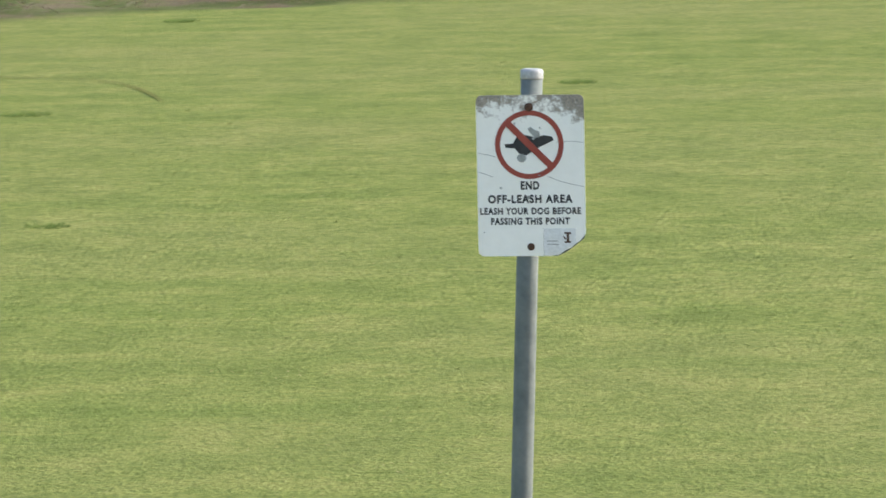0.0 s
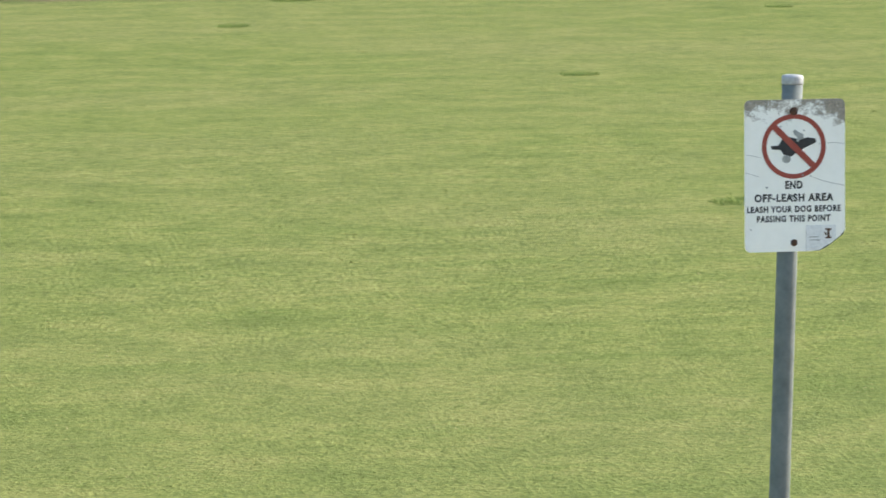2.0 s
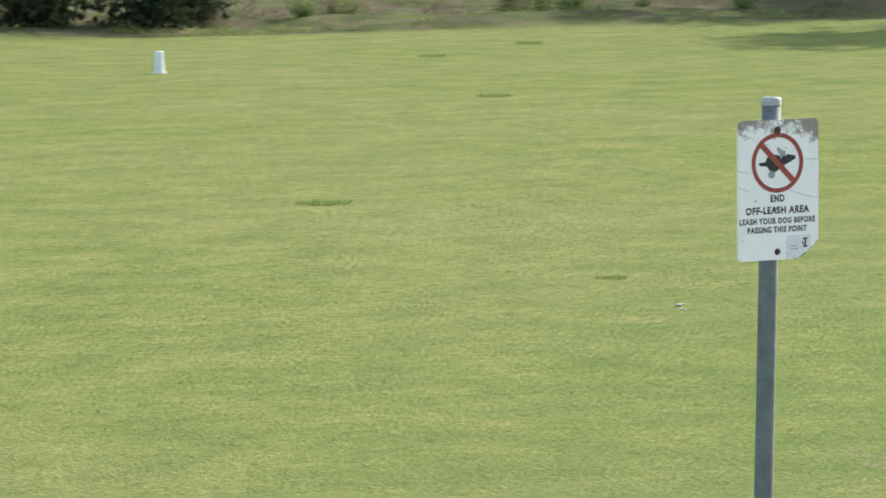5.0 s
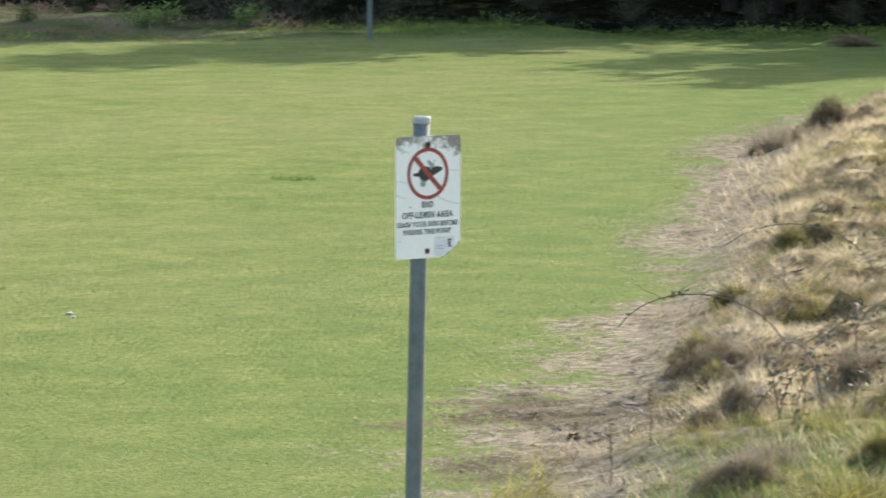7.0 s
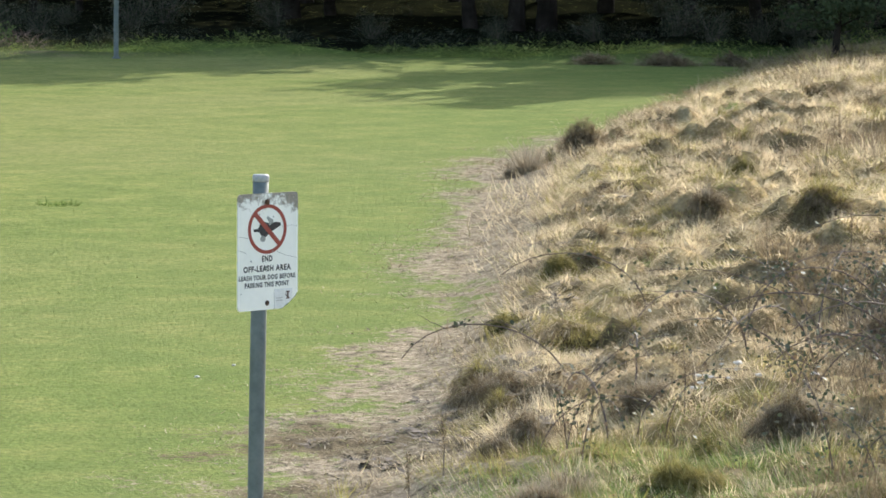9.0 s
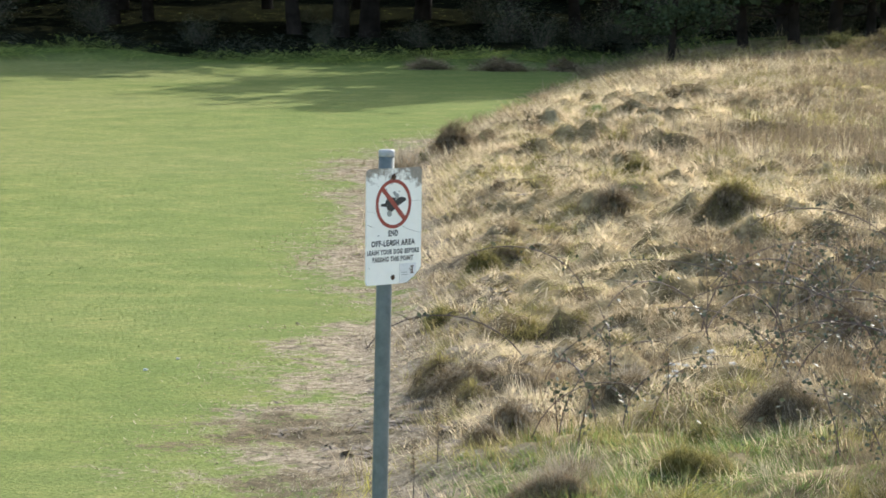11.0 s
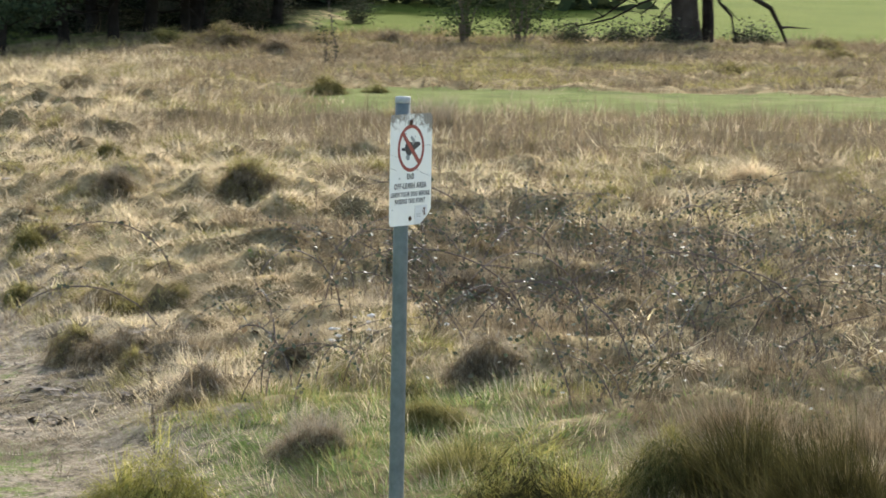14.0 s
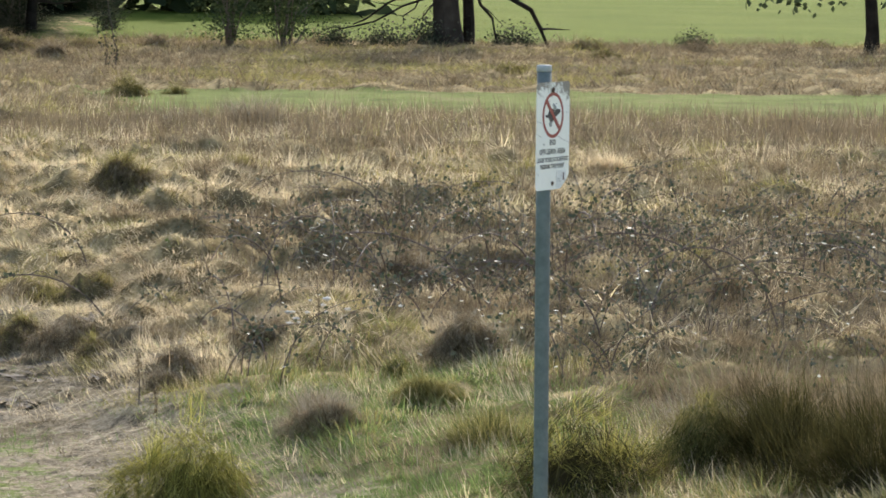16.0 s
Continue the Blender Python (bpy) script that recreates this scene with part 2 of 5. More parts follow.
def ground_mat():
    m, nt, p = nodes_of("ground")
    att = lambda n: N(nt, "ShaderNodeAttribute", attribute_name=n).outputs["Fac"]
    fine, mid, broad = noise_fac(nt, 26.0, 4.0, (1, 1, 1), 0.65), noise_fac(nt, 1.3, 4.0), noise_fac(nt, 0.14, 3.0)
    strk = noise_fac(nt, 0.55, 3.0, (0.5, 2.2, 1))
    lawn = ramp(nt, mid, [(0.3, (0.124, 0.155, 0.041)), (0.5, (0.162, 0.190, 0.052)), (0.7, (0.206, 0.217, 0.067))])
    lawn = mixc(nt, ramp(nt, broad, [(0.4, (0, 0, 0)), (0.68, (0.4, 0.4, 0.4))]), lawn, (0.225, 0.216, 0.085))
    lawn = mixc(nt, ramp(nt, strk, [(0.52, (0, 0, 0)), (0.75, (0.4, 0.4, 0.4))]), lawn, (0.108, 0.158, 0.034))
    lawn = mixc(nt, 0.8, lawn, ramp(nt, noise_fac(nt, 8.0, 4.0, None, 0.65), [(0.32, (0.66, 0.72, 0.60)), (0.5, (1.0, 1.0, 1.0)), (0.68, (1.22, 1.16, 1.2))]), "MULTIPLY")
    straw = ramp(nt, noise_fac(nt, 7.0, 8.0, None, 0.8), [(0.38, (0.085, 0.068, 0.046)), (0.5, (0.25, 0.20, 0.135)), (0.66, (0.43, 0.365, 0.255))])
    roughc = ramp(nt, noise_fac(nt, 1.7, 5.0, None, 0.65), [(0.3, (0.07, 0.055, 0.028)), (0.46, (0.17, 0.13, 0.065)), (0.6, (0.38, 0.295, 0.155)), (0.78, (0.19, 0.15, 0.065))])
    green = ramp(nt, noise_fac(nt, 1.1, 4.0), [(0.3, (0.095, 0.115, 0.032)), (0.52, (0.15, 0.175, 0.048)), (0.72, (0.20, 0.18, 0.08))])
    pad = ramp(nt, noise_fac(nt, 0.25, 3.0), [(0.3, (0.098, 0.132, 0.02)), (0.7, (0.128, 0.155, 0.028))])
    scr = ramp(nt, noise_fac(nt, 0.8, 5.0), [(0.3, (0.06, 0.078, 0.026)), (0.48, (0.10, 0.115, 0.042)), (0.6, (0.14, 0.115, 0.07)), (0.8, (0.12, 0.095, 0.065))])
    lawn = mixc(nt, math1(nt, "MULTIPLY", att("moist"), ramp(nt, mid, [(0.3, (0.6, 0.6, 0.6)), (0.7, (0.2, 0.2, 0.2))])), lawn, (0.112, 0.158, 0.042))
    col = mixc(nt, att("scrub"), lawn, scr)
    col = mixc(nt, att("wood"), col, ramp(nt, noise_fac(nt, 0.9, 4.0), [(0.3, (0.05, 0.07, 0.02)), (0.6, (0.12, 0.16, 0.04)), (0.75, (0.10, 0.08, 0.05))]))
    # near-black tone puts the trees' deep shade into the wood floor's colour
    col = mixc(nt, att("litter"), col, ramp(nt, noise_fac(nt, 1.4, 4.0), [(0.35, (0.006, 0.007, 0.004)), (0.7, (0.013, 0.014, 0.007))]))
    brk = math1(nt, "SUBTRACT", noise_fac(nt, 4.5, 8.0, None, 0.82), 0.5)
    brk2 = math1(nt, "MULTIPLY", brk, 3.6)
    edge = lambda name: ramp(nt, math1(nt, "ADD", att(name), brk2), [(0.38, (0, 0, 0)), (0.62, (1, 1, 1))])
    col = mixc(nt, edge("rough"), col, roughc)
    col = mixc(nt, att("stems"), col, ramp(nt, noise_fac(nt, 2.0, 4.0), [(0.3, (0.09, 0.07, 0.04)), (0.7, (0.17, 0.135, 0.075))]))
    col = mixc(nt, edge("straw"), col, straw)
    col = mixc(nt, edge("dirt"), col, ramp(nt, noise_fac(nt, 9.0, 4.0), [(0.35, (0.055, 0.043, 0.025)), (0.7, (0.19, 0.15, 0.09))]))
    col = mixc(nt, edge("swale"), col, green)
    col = mixc(nt, edge("paddock"), col, pad)
    col = mixc(nt, 0.6, col, ramp(nt, fine, [(0.3, (0.46, 0.48, 0.46)), (0.7, (1.42, 1.40, 1.42))]), "MULTIPLY")
    nt.links.new(col, p.inputs["Base Color"])
    p.inputs["Roughness"].default_value = 0.95
    nt.links.new(math1(nt, "MULTIPLY", math1(nt, "SUBTRACT", 1.0, att("wood"), True), 0.022), p.inputs["Specular IOR Level"])
    b = N(nt, "ShaderNodeBump", {"Strength": 0.8, "Distance": 0.03, "Height": fine})
    nt.links.new(b.outputs[0], p.inputs["Normal"])
    return m


M_GROUND = ground_mat()
M_LAWN = blade_mat("lawn_blade", [(0.0, (0.094, 0.134, 0.033)), (0.4, (0.162, 0.192, 0.051)), (0.75, (0.23, 0.235, 0.074)), (1.0, (0.37, 0.325, 0.17))], 0.3, patch=0.4, patch_scale=0.9, gloss=0.055)
M_FAR = blade_mat("far_dry_blade", [(0.0, (0.16, 0.115, 0.06)), (0.4, (0.33, 0.245, 0.13)), (0.8, (0.50, 0.39, 0.23)), (1.0, (0.31, 0.28, 0.10))], 0.3, patch=0.3, patch_scale=0.5)
M_TUFT = blade_mat("lush_blade", [(0.0, (0.12, 0.18, 0.05)), (1.0, (0.22, 0.275, 0.085))], 0.45)
M_DRY = blade_mat("dry_blade", [(0.0, (0.34, 0.265, 0.165)), (0.3, (0.57, 0.46, 0.30)), (0.7, (0.81, 0.675, 0.455)), (1.0, (0.60, 0.54, 0.25))], 0.46, patch=0.3)
M_STRAW = blade_mat("straw_blade", [(0.0, (0.19, 0.15, 0.10)), (0.6, (0.40, 0.33, 0.23)), (1.0, (0.56, 0.485, 0.36))], 0.2, patch=0.25, patch_scale=3.0)
M_BROWN = blade_mat("brown_blade", [(0.0, (0.075, 0.055, 0.033)), (0.5, (0.23, 0.175, 0.105)), (1.0, (0.52, 0.41, 0.26))], 0.32, patch=0.3, patch_scale=5.0)
M_OLIVE = blade_mat("olive_blade", [(0.0, (0.13, 0.115, 0.04)), (0.5, (0.29, 0.255, 0.088)), (1.0, (0.54, 0.45, 0.20))], 0.4, patch=0.25, patch_scale=4.0)
M_DUSK = blade_mat("dusky_blade", [(0.0, (0.055, 0.05, 0.018)), (0.45, (0.14, 0.125, 0.042)), (0.8, (0.27, 0.225, 0.085)), (1.0, (0.42, 0.34, 0.17))], 0.3, patch=0.35, patch_scale=7.0)
M_LIME = blade_mat("lime_blade", [(0.0, (0.09, 0.088, 0.024)), (0.5, (0.24, 0.23, 0.056)), (1.0, (0.43, 0.38, 0.11))], 0.42)
M_DEEP = blade_mat("deep_olive_blade", [(0.0, (0.05, 0.055, 0.018)), (0.5, (0.13, 0.13, 0.042)), (1.0, (0.30, 0.26, 0.11))], 0.3, patch=0.3, patch_scale=6.0)
M_SHAGGY = blade_mat("shaggy_green_blade", [(0.0, (0.026, 0.024, 0.010)), (0.5, (0.070, 0.063, 0.022)), (0.85, (0.135, 0.112, 0.042)), (1.0, (0.30, 0.23, 0.12))], 0.25, patch=0.4, patch_scale=5.0)
M_YELLOW = blade_mat("yellow_blade", [(0.0, (0.20, 0.19, 0.045)), (0.5, (0.40, 0.36, 0.09)), (1.0, (0.55, 0.48, 0.16))], 0.45)
M_GREEN = blade_mat("green_blade", [(0.0, (0.09, 0.14, 0.04)), (0.6, (0.19, 0.265, 0.082)), (1.0, (0.32, 0.36, 0.135))], 0.42)
M_LUSH = blade_mat("undergrowth_blade", [(0.0, (0.12, 0.165, 0.04)), (0.6, (0.26, 0.32, 0.08)), (1.0, (0.40, 0.42, 0.13))], 0.45)
M_SCRUB = blade_mat("scrub_blade", [(0.0, (0.05, 0.075, 0.022)), (0.6, (0.115, 0.15, 0.048)), (1.0, (0.22, 0.23, 0.09))], 0.35)
M_LEAF = blade_mat("wood_leaf", [(0.0, (0.026, 0.036, 0.018)), (1.0, (0.068, 0.086, 0.04))], 0.15)
M_SHRUB = blade_mat("shrub_leaf", [(0.0, (0.035, 0.05, 0.02)), (1.0, (0.085, 0.105, 0.045))], 0.2)
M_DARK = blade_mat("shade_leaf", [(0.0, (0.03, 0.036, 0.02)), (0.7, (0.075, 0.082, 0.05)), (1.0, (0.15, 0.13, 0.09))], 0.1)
# dark tone stands for the shade deep between a tussock's blades
M_CORE_SHADE = plain("core_shade", (0.03, 0.025, 0.013), (0.07, 0.056, 0.03), 20, 0.95, 0, 0.8, 60)
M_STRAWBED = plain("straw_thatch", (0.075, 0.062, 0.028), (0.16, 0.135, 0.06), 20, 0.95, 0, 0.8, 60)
M_TWIG = plain("twig", (0.085, 0.062, 0.045), (0.15, 0.115, 0.085), 6, 0.85)
M_CANE = plain("bramble_cane", (0.085, 0.058, 0.045), (0.16, 0.112, 0.088), 9, 0.8)
M_BRLEAF = blade_mat("bramble_leaf", [(0.0, (0.05, 0.06, 0.034)), (0.6, (0.10, 0.11, 0.066)), (1.0, (0.24, 0.16, 0.10))], 0.15, 0.6, gloss=0.15)
M_BARK = plain("bark", (0.014, 0.011, 0.008), (0.04, 0.032, 0.025), 3, 0.95, bump=0.6, fine=18)
M_BARK2 = plain("grey_bark", (0.032, 0.025, 0.019), (0.075, 0.06, 0.046), 3, 0.95, bump=0.6, fine=16)
M_GALV = plain("galvanised_steel", (0.12, 0.138, 0.128), (0.185, 0.203, 0.188), 14, 0.72, 0.0, 0.05, 60)
for m in (M_BARK, M_BARK2, M_CORE_SHADE, M_STRAWBED):
    m.node_tree.nodes["Principled BSDF"].inputs["Specular IOR Level"].default_value = 0.05
M_GALV.node_tree.nodes["Principled BSDF"].inputs["Specular IOR Level"].default_value = 0.25

# ---- ground: one sheet to the horizon ----
def axis_steps(lo, mid0, mid1, hi, out):
    """Fine steps in the middle stretch, coarser beside it, then ever wider to the horizon."""
    inner = list(np.arange(lo, mid0, 0.5)) + list(np.arange(mid0, mid1, 0.14)) + list(np.arange(mid1, hi, 0.42))
    grow, low, high, d = 1.35, [], [], 0.35
    while True:
        d *= grow
        a = (low[-1] if low else inner[0]) - d
        b = (high[-1] if high else inner[-1]) + d
        low.append(a), high.append(b)
        if d > out:
            break
    return np.array(low[::-1] + inner + high)


GX, GY = axis_steps(-22, 2.5, 35, 78, 500), axis_steps(-14, -1.5, 34, 78, 500)
GZ = ground_z(*(q.ravel() for q in np.meshgrid(GX, GY))).reshape(len(GY), len(GX))


def surface(x, y):
    """Height and slopes of the ground's sheet at (x, y)."""
    i, j = np.clip(np.searchsorted(GX, x) - 1, 0, len(GX) - 2), np.clip(np.searchsorted(GY, y) - 1, 0, len(GY) - 2)
    dx, dy = GX[i + 1] - GX[i], GY[j + 1] - GY[j]
    fx, fy = (x - GX[i]) / dx, (y - GY[j]) / dy
    a, b, c, d = GZ[j, i], GZ[j, i + 1], GZ[j + 1, i], GZ[j + 1, i + 1]
    z = (a * (1 - fx) + b * fx) * (1 - fy) + (c * (1 - fx) + d * fx) * fy
    return z, ((b - a) * (1 - fy) + (d - c) * fy) / dx, ((c - a) * (1 - fx) + (d - b) * fx) / dy


def build_ground():
    xs, ys = GX, GY
    X, Y = np.meshgrid(xs, ys)
    x, y = X.ravel(), Y.ravel()
    verts = np.stack([x, y, GZ.ravel()], 1)
    nx, ny = len(xs), len(ys)
    i, j = np.meshgrid(np.arange(nx - 1), np.arange(ny - 1))
    a = (j * nx + i).ravel()
    loops = np.stack([a, a + 1, a + nx + 1, a + nx], 1).ravel()
    me = fast_mesh("ground", verts, loops, np.full(len(a), 4), M_GROUND)
    me.polygons.foreach_set("use_smooth", np.ones(len(a), bool))
    z = zones(x, y)
    z["dirt"] = 0.8 * smooth(2.0, 0.2, np.hypot((x - 7.9), (y - 8.2)) + (vnoise(x, y, 0.4, 21) - 0.5) * 1.2) + 0.6 * smooth(0.9, 0.2, np.hypot(x - 6.0, y - 6.9))
    z["swale"] = np.maximum(z["swale"], 0.42 * z["lush"])
    # mask of the painted shade, growing inward from the wood's edge
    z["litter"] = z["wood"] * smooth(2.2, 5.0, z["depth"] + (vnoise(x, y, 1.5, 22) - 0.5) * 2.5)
    z["stems"] = stem_zone(x, y) * z["rough"]
    z["moist"] = smooth(-8, -1.5, z["u"])
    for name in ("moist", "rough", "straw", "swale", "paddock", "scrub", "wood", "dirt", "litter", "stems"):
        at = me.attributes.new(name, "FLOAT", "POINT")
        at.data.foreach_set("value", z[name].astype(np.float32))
    return tagged(new("ground", me), "mown green park lawn running into dry rough grass", "ground", kind="structure")


build_ground()

rng = np.random.default_rng(5)


def scatter(n, x0, x1, y0, y1, keep, slope=None, under=None):
    """Random places in a rectangle, where x - y is over slope or under a limit, kept with the chance that keep(x, y) gives."""
    x, y = rng.uniform(x0, x1, n), rng.uniform(y0, y1, n)
    if slope is not None:
        k = x - y > slope
        x, y = x[k], y[k]
    if under is not None:
        k = x - y < under
        x, y = x[k], y[k]
    k = rng.random(len(x)) < keep(x, y)
    return x[k], y[k]


def stuff(name, arrays, material, label, category):
    return tagged(new(name, fast_mesh(name, *arrays, material)), label, category, kind="stuff")


# ---- short grass of the lawn ----
def lawn_keep(x, y):
    z = zones(x, y)
    near = np.clip(1.3 - np.hypot(x + 5, y + 11) / 55, 0.15, 1)
    return (1 - z["rough"]) * (1 - 0.75 * z["straw"]) * (1 - z["scrub"]) * (1 - z["wood"]) * near * (0.3 + 0.7 * vnoise(x, y, 0.35, 31))


x, y = scatter(1500000, -14, 46, 3, 54, lawn_keep, None, 3.0)
n = len(x)
base = np.stack([x, y, ground_z(x, y) - 0.003], 1)
stuff("lawn_grass", ribbons(base, rng.uniform(0, 6.28, n), rng.uniform(0.02, 0.055, n), rng.uniform(0.007, 0.015, n), rng.uniform(1.3, 1.54, n), rng.uniform(-0.2, 0.05, n), 1), M_LAWN, "short mown green lawn grass with dry blades", "lawn grass")


# ---- rough grass ----
def mop_arrays(seed, n, radius, height, width=0.013, length=0.30, shag=0.25, segs=2):
    """A tussock: a dome of combed blades that fall outwards and hug one another."""
    r = np.random.default_rng(seed)
    a, d = r.uniform(0, 6.28, n), np.sqrt(r.random(n)) * 0.95
    lump = 1 + 0.18 * np.sin(3 * a + seed) + 0.10 * np.sin(5 * a + 2 * seed)
    top = height * (1 - d ** 2) * lump
    base = np.stack([np.cos(a) * d * radius * lump, np.sin(a) * d * radius * lump, top - 0.03], 1)
    slope = np.arctan2(2 * height * d, radius)
    lean = np.pi / 2 + slope - r.uniform(0.15, 0.3 + shag * 2, n)
    az = a + r.normal(0, 0.5, n)
    return ribbons(base, az, length * r.uniform(0.6, 1.3, n), width * r.uniform(0.6, 1.4, n), lean - 0.2, r.uniform(0.1, 0.6, n), segs, az + np.pi / 2 + r.normal(0, 0.35, n))


def fan_arrays(seed, n, radius, height, width=0.010, spread=0.9, upright=0.1, segs=3):
    """A clump of upright blades that arch outwards."""
    r = np.random.default_rng(seed)
    a, d = r.uniform(0, 6.28, n), radius * np.sqrt(r.random(n))
    base = np.stack([np.cos(a) * d, np.sin(a) * d, np.full(n, -0.05)], 1)
    az = a + r.normal(0, 0.6, n)
    return ribbons(base, az, height * r.uniform(0.35, 1.35, n), width * r.uniform(0.6, 1.5, n), upright + 0.75 * d / radius * r.uniform(0.0, 1.2, n), spread * r.uniform(0.3, 1.5, n), segs, az + np.pi / 2 + r.normal(0, 0.6, n))


def lay(protos, x, y, size, turn, stretch, sink=0.0):
    """Copies of prototypes' arrays over the ground, joined."""
    sets, gz = [], ground_z(x, y)
    for k in range(len(x)):
        v, l, c = protos[k % len(protos)]
        ca, sa = math.cos(turn[k]), math.sin(turn[k])
        w = v * np.array([size[k], size[k], size[k] * stretch[k]])
        w = np.stack([w[:, 0] * ca - w[:, 1] * sa + x[k], w[:, 0] * sa + w[:, 1] * ca + y[k], w[:, 2] + gz[k] - sink], 1)
        sets.append((w, l, c))
    return gather(sets)


def cover(name, protos, count, rect, keep, sizes, material, label, category, stretch=(0.7, 1.2), sink=0.03):
    x, y = scatter(count, *rect, keep)
    n = len(x)
    return stuff(name, lay(protos, x, y, rng.uniform(*sizes, n), rng.uniform(0, 6.28, n), rng.uniform(*stretch, n), sink), material, label, category)


def bank_keep(x, y):
    """Where the rough bank is thickly grown, thinning where it is far off."""
    z = zones(x, y)
    return z["rough"] * (0.12 + 0.88 * smooth(0.0, 0.7, z["u"])) * (1 - smooth(14, 20, z["u"])) * np.clip(1.3 - z["v"] / 75, 0.35, 1) * (1 - 0.65 * stem_zone(x, y))


def patch(x, y, size, seed, lo, hi):
    return smooth(lo, hi, vnoise(x, y, size, seed))


NEAR = (0.5, 34, -3.5, 34)


def fur(name, x, y, length, width, lift, material, label, category, segs=2, loose=0.7):
    """Combed blades that lie down the slope of the hummocks."""
    n = len(x)
    z, gx, gy = surface(x, y)
    steep = np.hypot(gx, gy)
    az = np.arctan2(-gy, -gx) + (rng.normal(0, 0.35, n) + (vnoise(x, y, 0.16, 81) - 0.5) * 4.0) * (loose + 0.6 * smooth(0.25, 0.0, steep))
    comb = zones(x, y)["shoulder"]
    lean = np.clip(np.pi / 2 + np.arctan(steep) * 0.8 - (rng.uniform(*lift, n) * (1 - 0.3 * comb) + 0.2 * comb), 0.1, 2.3)
    fine = np.clip(np.hypot(x, y) / 20, 0.65, 1.0)
    base = np.stack([x, y, z - 0.012], 1)
    return stuff(name, ribbons(base, az, rng.uniform(*length, n) * (0.45 + 1.1 * vnoise(x, y, 0.12, 82)) * (1 - 0.25 * comb) * (0.3 + 0.7 * fine), rng.uniform(*width, n) * fine, lean, rng.uniform(-0.05, 0.45, n) * (1 - 0.5 * comb), segs, az + np.pi / 2 + rng.normal(0, 0.4, n)), material, label, category)


x, y = scatter(3100000, *NEAR, lambda x, y: bank_keep(x, y) * np.clip(1.25 - np.hypot(x, y) / 45, 0.3, 1) * (0.3 + 0.7 * patch(x, y, 0.13, 38, 0.35, 0.6)), -1.2)
xx, yy = scatter(420000, 0.5, 12, -3.5, 12, lambda x, y: bank_keep(x, y) * (0.3 + 0.7 * patch(x, y, 0.13, 38, 0.35, 0.6)))
uu, vv = rng.uniform(0.1, 6.5, 620000), rng.uniform(11, 56, 620000)
uu = uu + 0.14 * np.maximum(0, vv - 38)
xs, ys = (uu + vv) * R2, (vv - uu) * R2
zz = zones(xs, ys)
thick = rng.random(len(xs)) < zz["shoulder"] * zz["rough"] * (0.35 + 0.65 * patch(xs, ys, 0.13, 38, 0.3, 0.55))
x, y = np.concatenate([x, xx, xs[thick]]), np.concatenate([y, yy, ys[thick]])
own, zz = hummock_own(x, y), zones(x, y)
pick = rng.random(len(x))
bram = smooth(1.6, 3.4, zz["u"]) * (1 - smooth(15, 18.5, x)) * smooth(1.5, 4, zz["v"])
grain = vnoise(x, y, 0.35, 45) * 0.5 + vnoise(x, y, 1.1, 44) * 0.5
back = smooth(3.4, 5.0, zz["u"]) * smooth(13, 17, zz["v"])
is_b = (grain + 0.35 * (own - 0.5) + 0.32 * bram + 0.15 * back - 0.07 * zz["shoulder"] + 0.25 * (pick - 0.5)) > 0.62
is_o = (vnoise(x, y, 0.4, 46) * 0.4 + vnoise(x, y, 1.3, 43) * 0.35 + 0.5 * ((own * 7.3) % 1) + 0.15 * back + 0.25 * (pick - 0.5)) > 0.80
wet = zones(x, y)["lush"] * 0.62 + 0.3 * patch(x, y, 1.2, 41, 0.5, 0.72) * smooth(11, 5, np.hypot(x - 1, y - 1)) > rng.random(len(x))
fur("fresh_grass", x[wet], y[wet], (0.05, 0.17), (0.006, 0.011), (0.3, 1.4), M_GREEN, "fresh green blades among dry grass in a hollow", "grass", 1)
x, y, is_b, is_o = x[~wet], y[~wet], is_b[~wet], is_o[~wet]
for tail, near in (("", np.hypot(x, y) < 27), ("_beyond", np.hypot(x, y) >= 27)):
    k = 1.0 if not tail else 1.3
    m = near & ~is_b & ~is_o
    fur("dry_grass" + tail, x[m], y[m], (0.07 * k, 0.24 * k), (0.005 * k, 0.010 * k), (0.25, 1.35), M_DRY, "straw-coloured combed dry grass over a hummocky bank", "dry grass", 1)
    m = near & is_b
    fur("dead_grass" + tail, x[m], y[m], (0.07 * k, 0.25 * k), (0.005 * k, 0.010 * k), (0.4, 1.5), M_BROWN, "dull brown dead grass on the hummocks", "dead grass", 1)
    m = near & is_o & ~is_b
    fur("olive_grass" + tail, x[m], y[m], (0.07 * k, 0.24 * k), (0.005 * k, 0.010 * k), (0.4, 1.4), M_OLIVE, "olive-green grass among the dry hummocks", "grass", 1)
x, y = scatter(110000, *NEAR, lambda x, y: bank_keep(x, y) * np.clip(1.2 - np.hypot(x, y) / 45, 0.3, 1) * (0.25 + 0.75 * patch(x, y, 1.2, 39, 0.35, 0.65)))
n = len(x)
stuff("pale_wisps", ribbons(np.stack([x, y, ground_z(x, y) - 0.01], 1), rng.uniform(0, 6.28, n), rng.uniform(0.10, 0.25, n), rng.uniform(0.002, 0.004, n), rng.uniform(0.1, 1.2, n), rng.uniform(0.3, 1.3, n), 2), M_STRAW, "pale wisps of dry grass standing from the hummocks", "dry grass")
small_mops = [mop_arrays(20 + s, 150, 0.27, 0.20, 0.008, 0.17, 0.35) for s in range(6)]
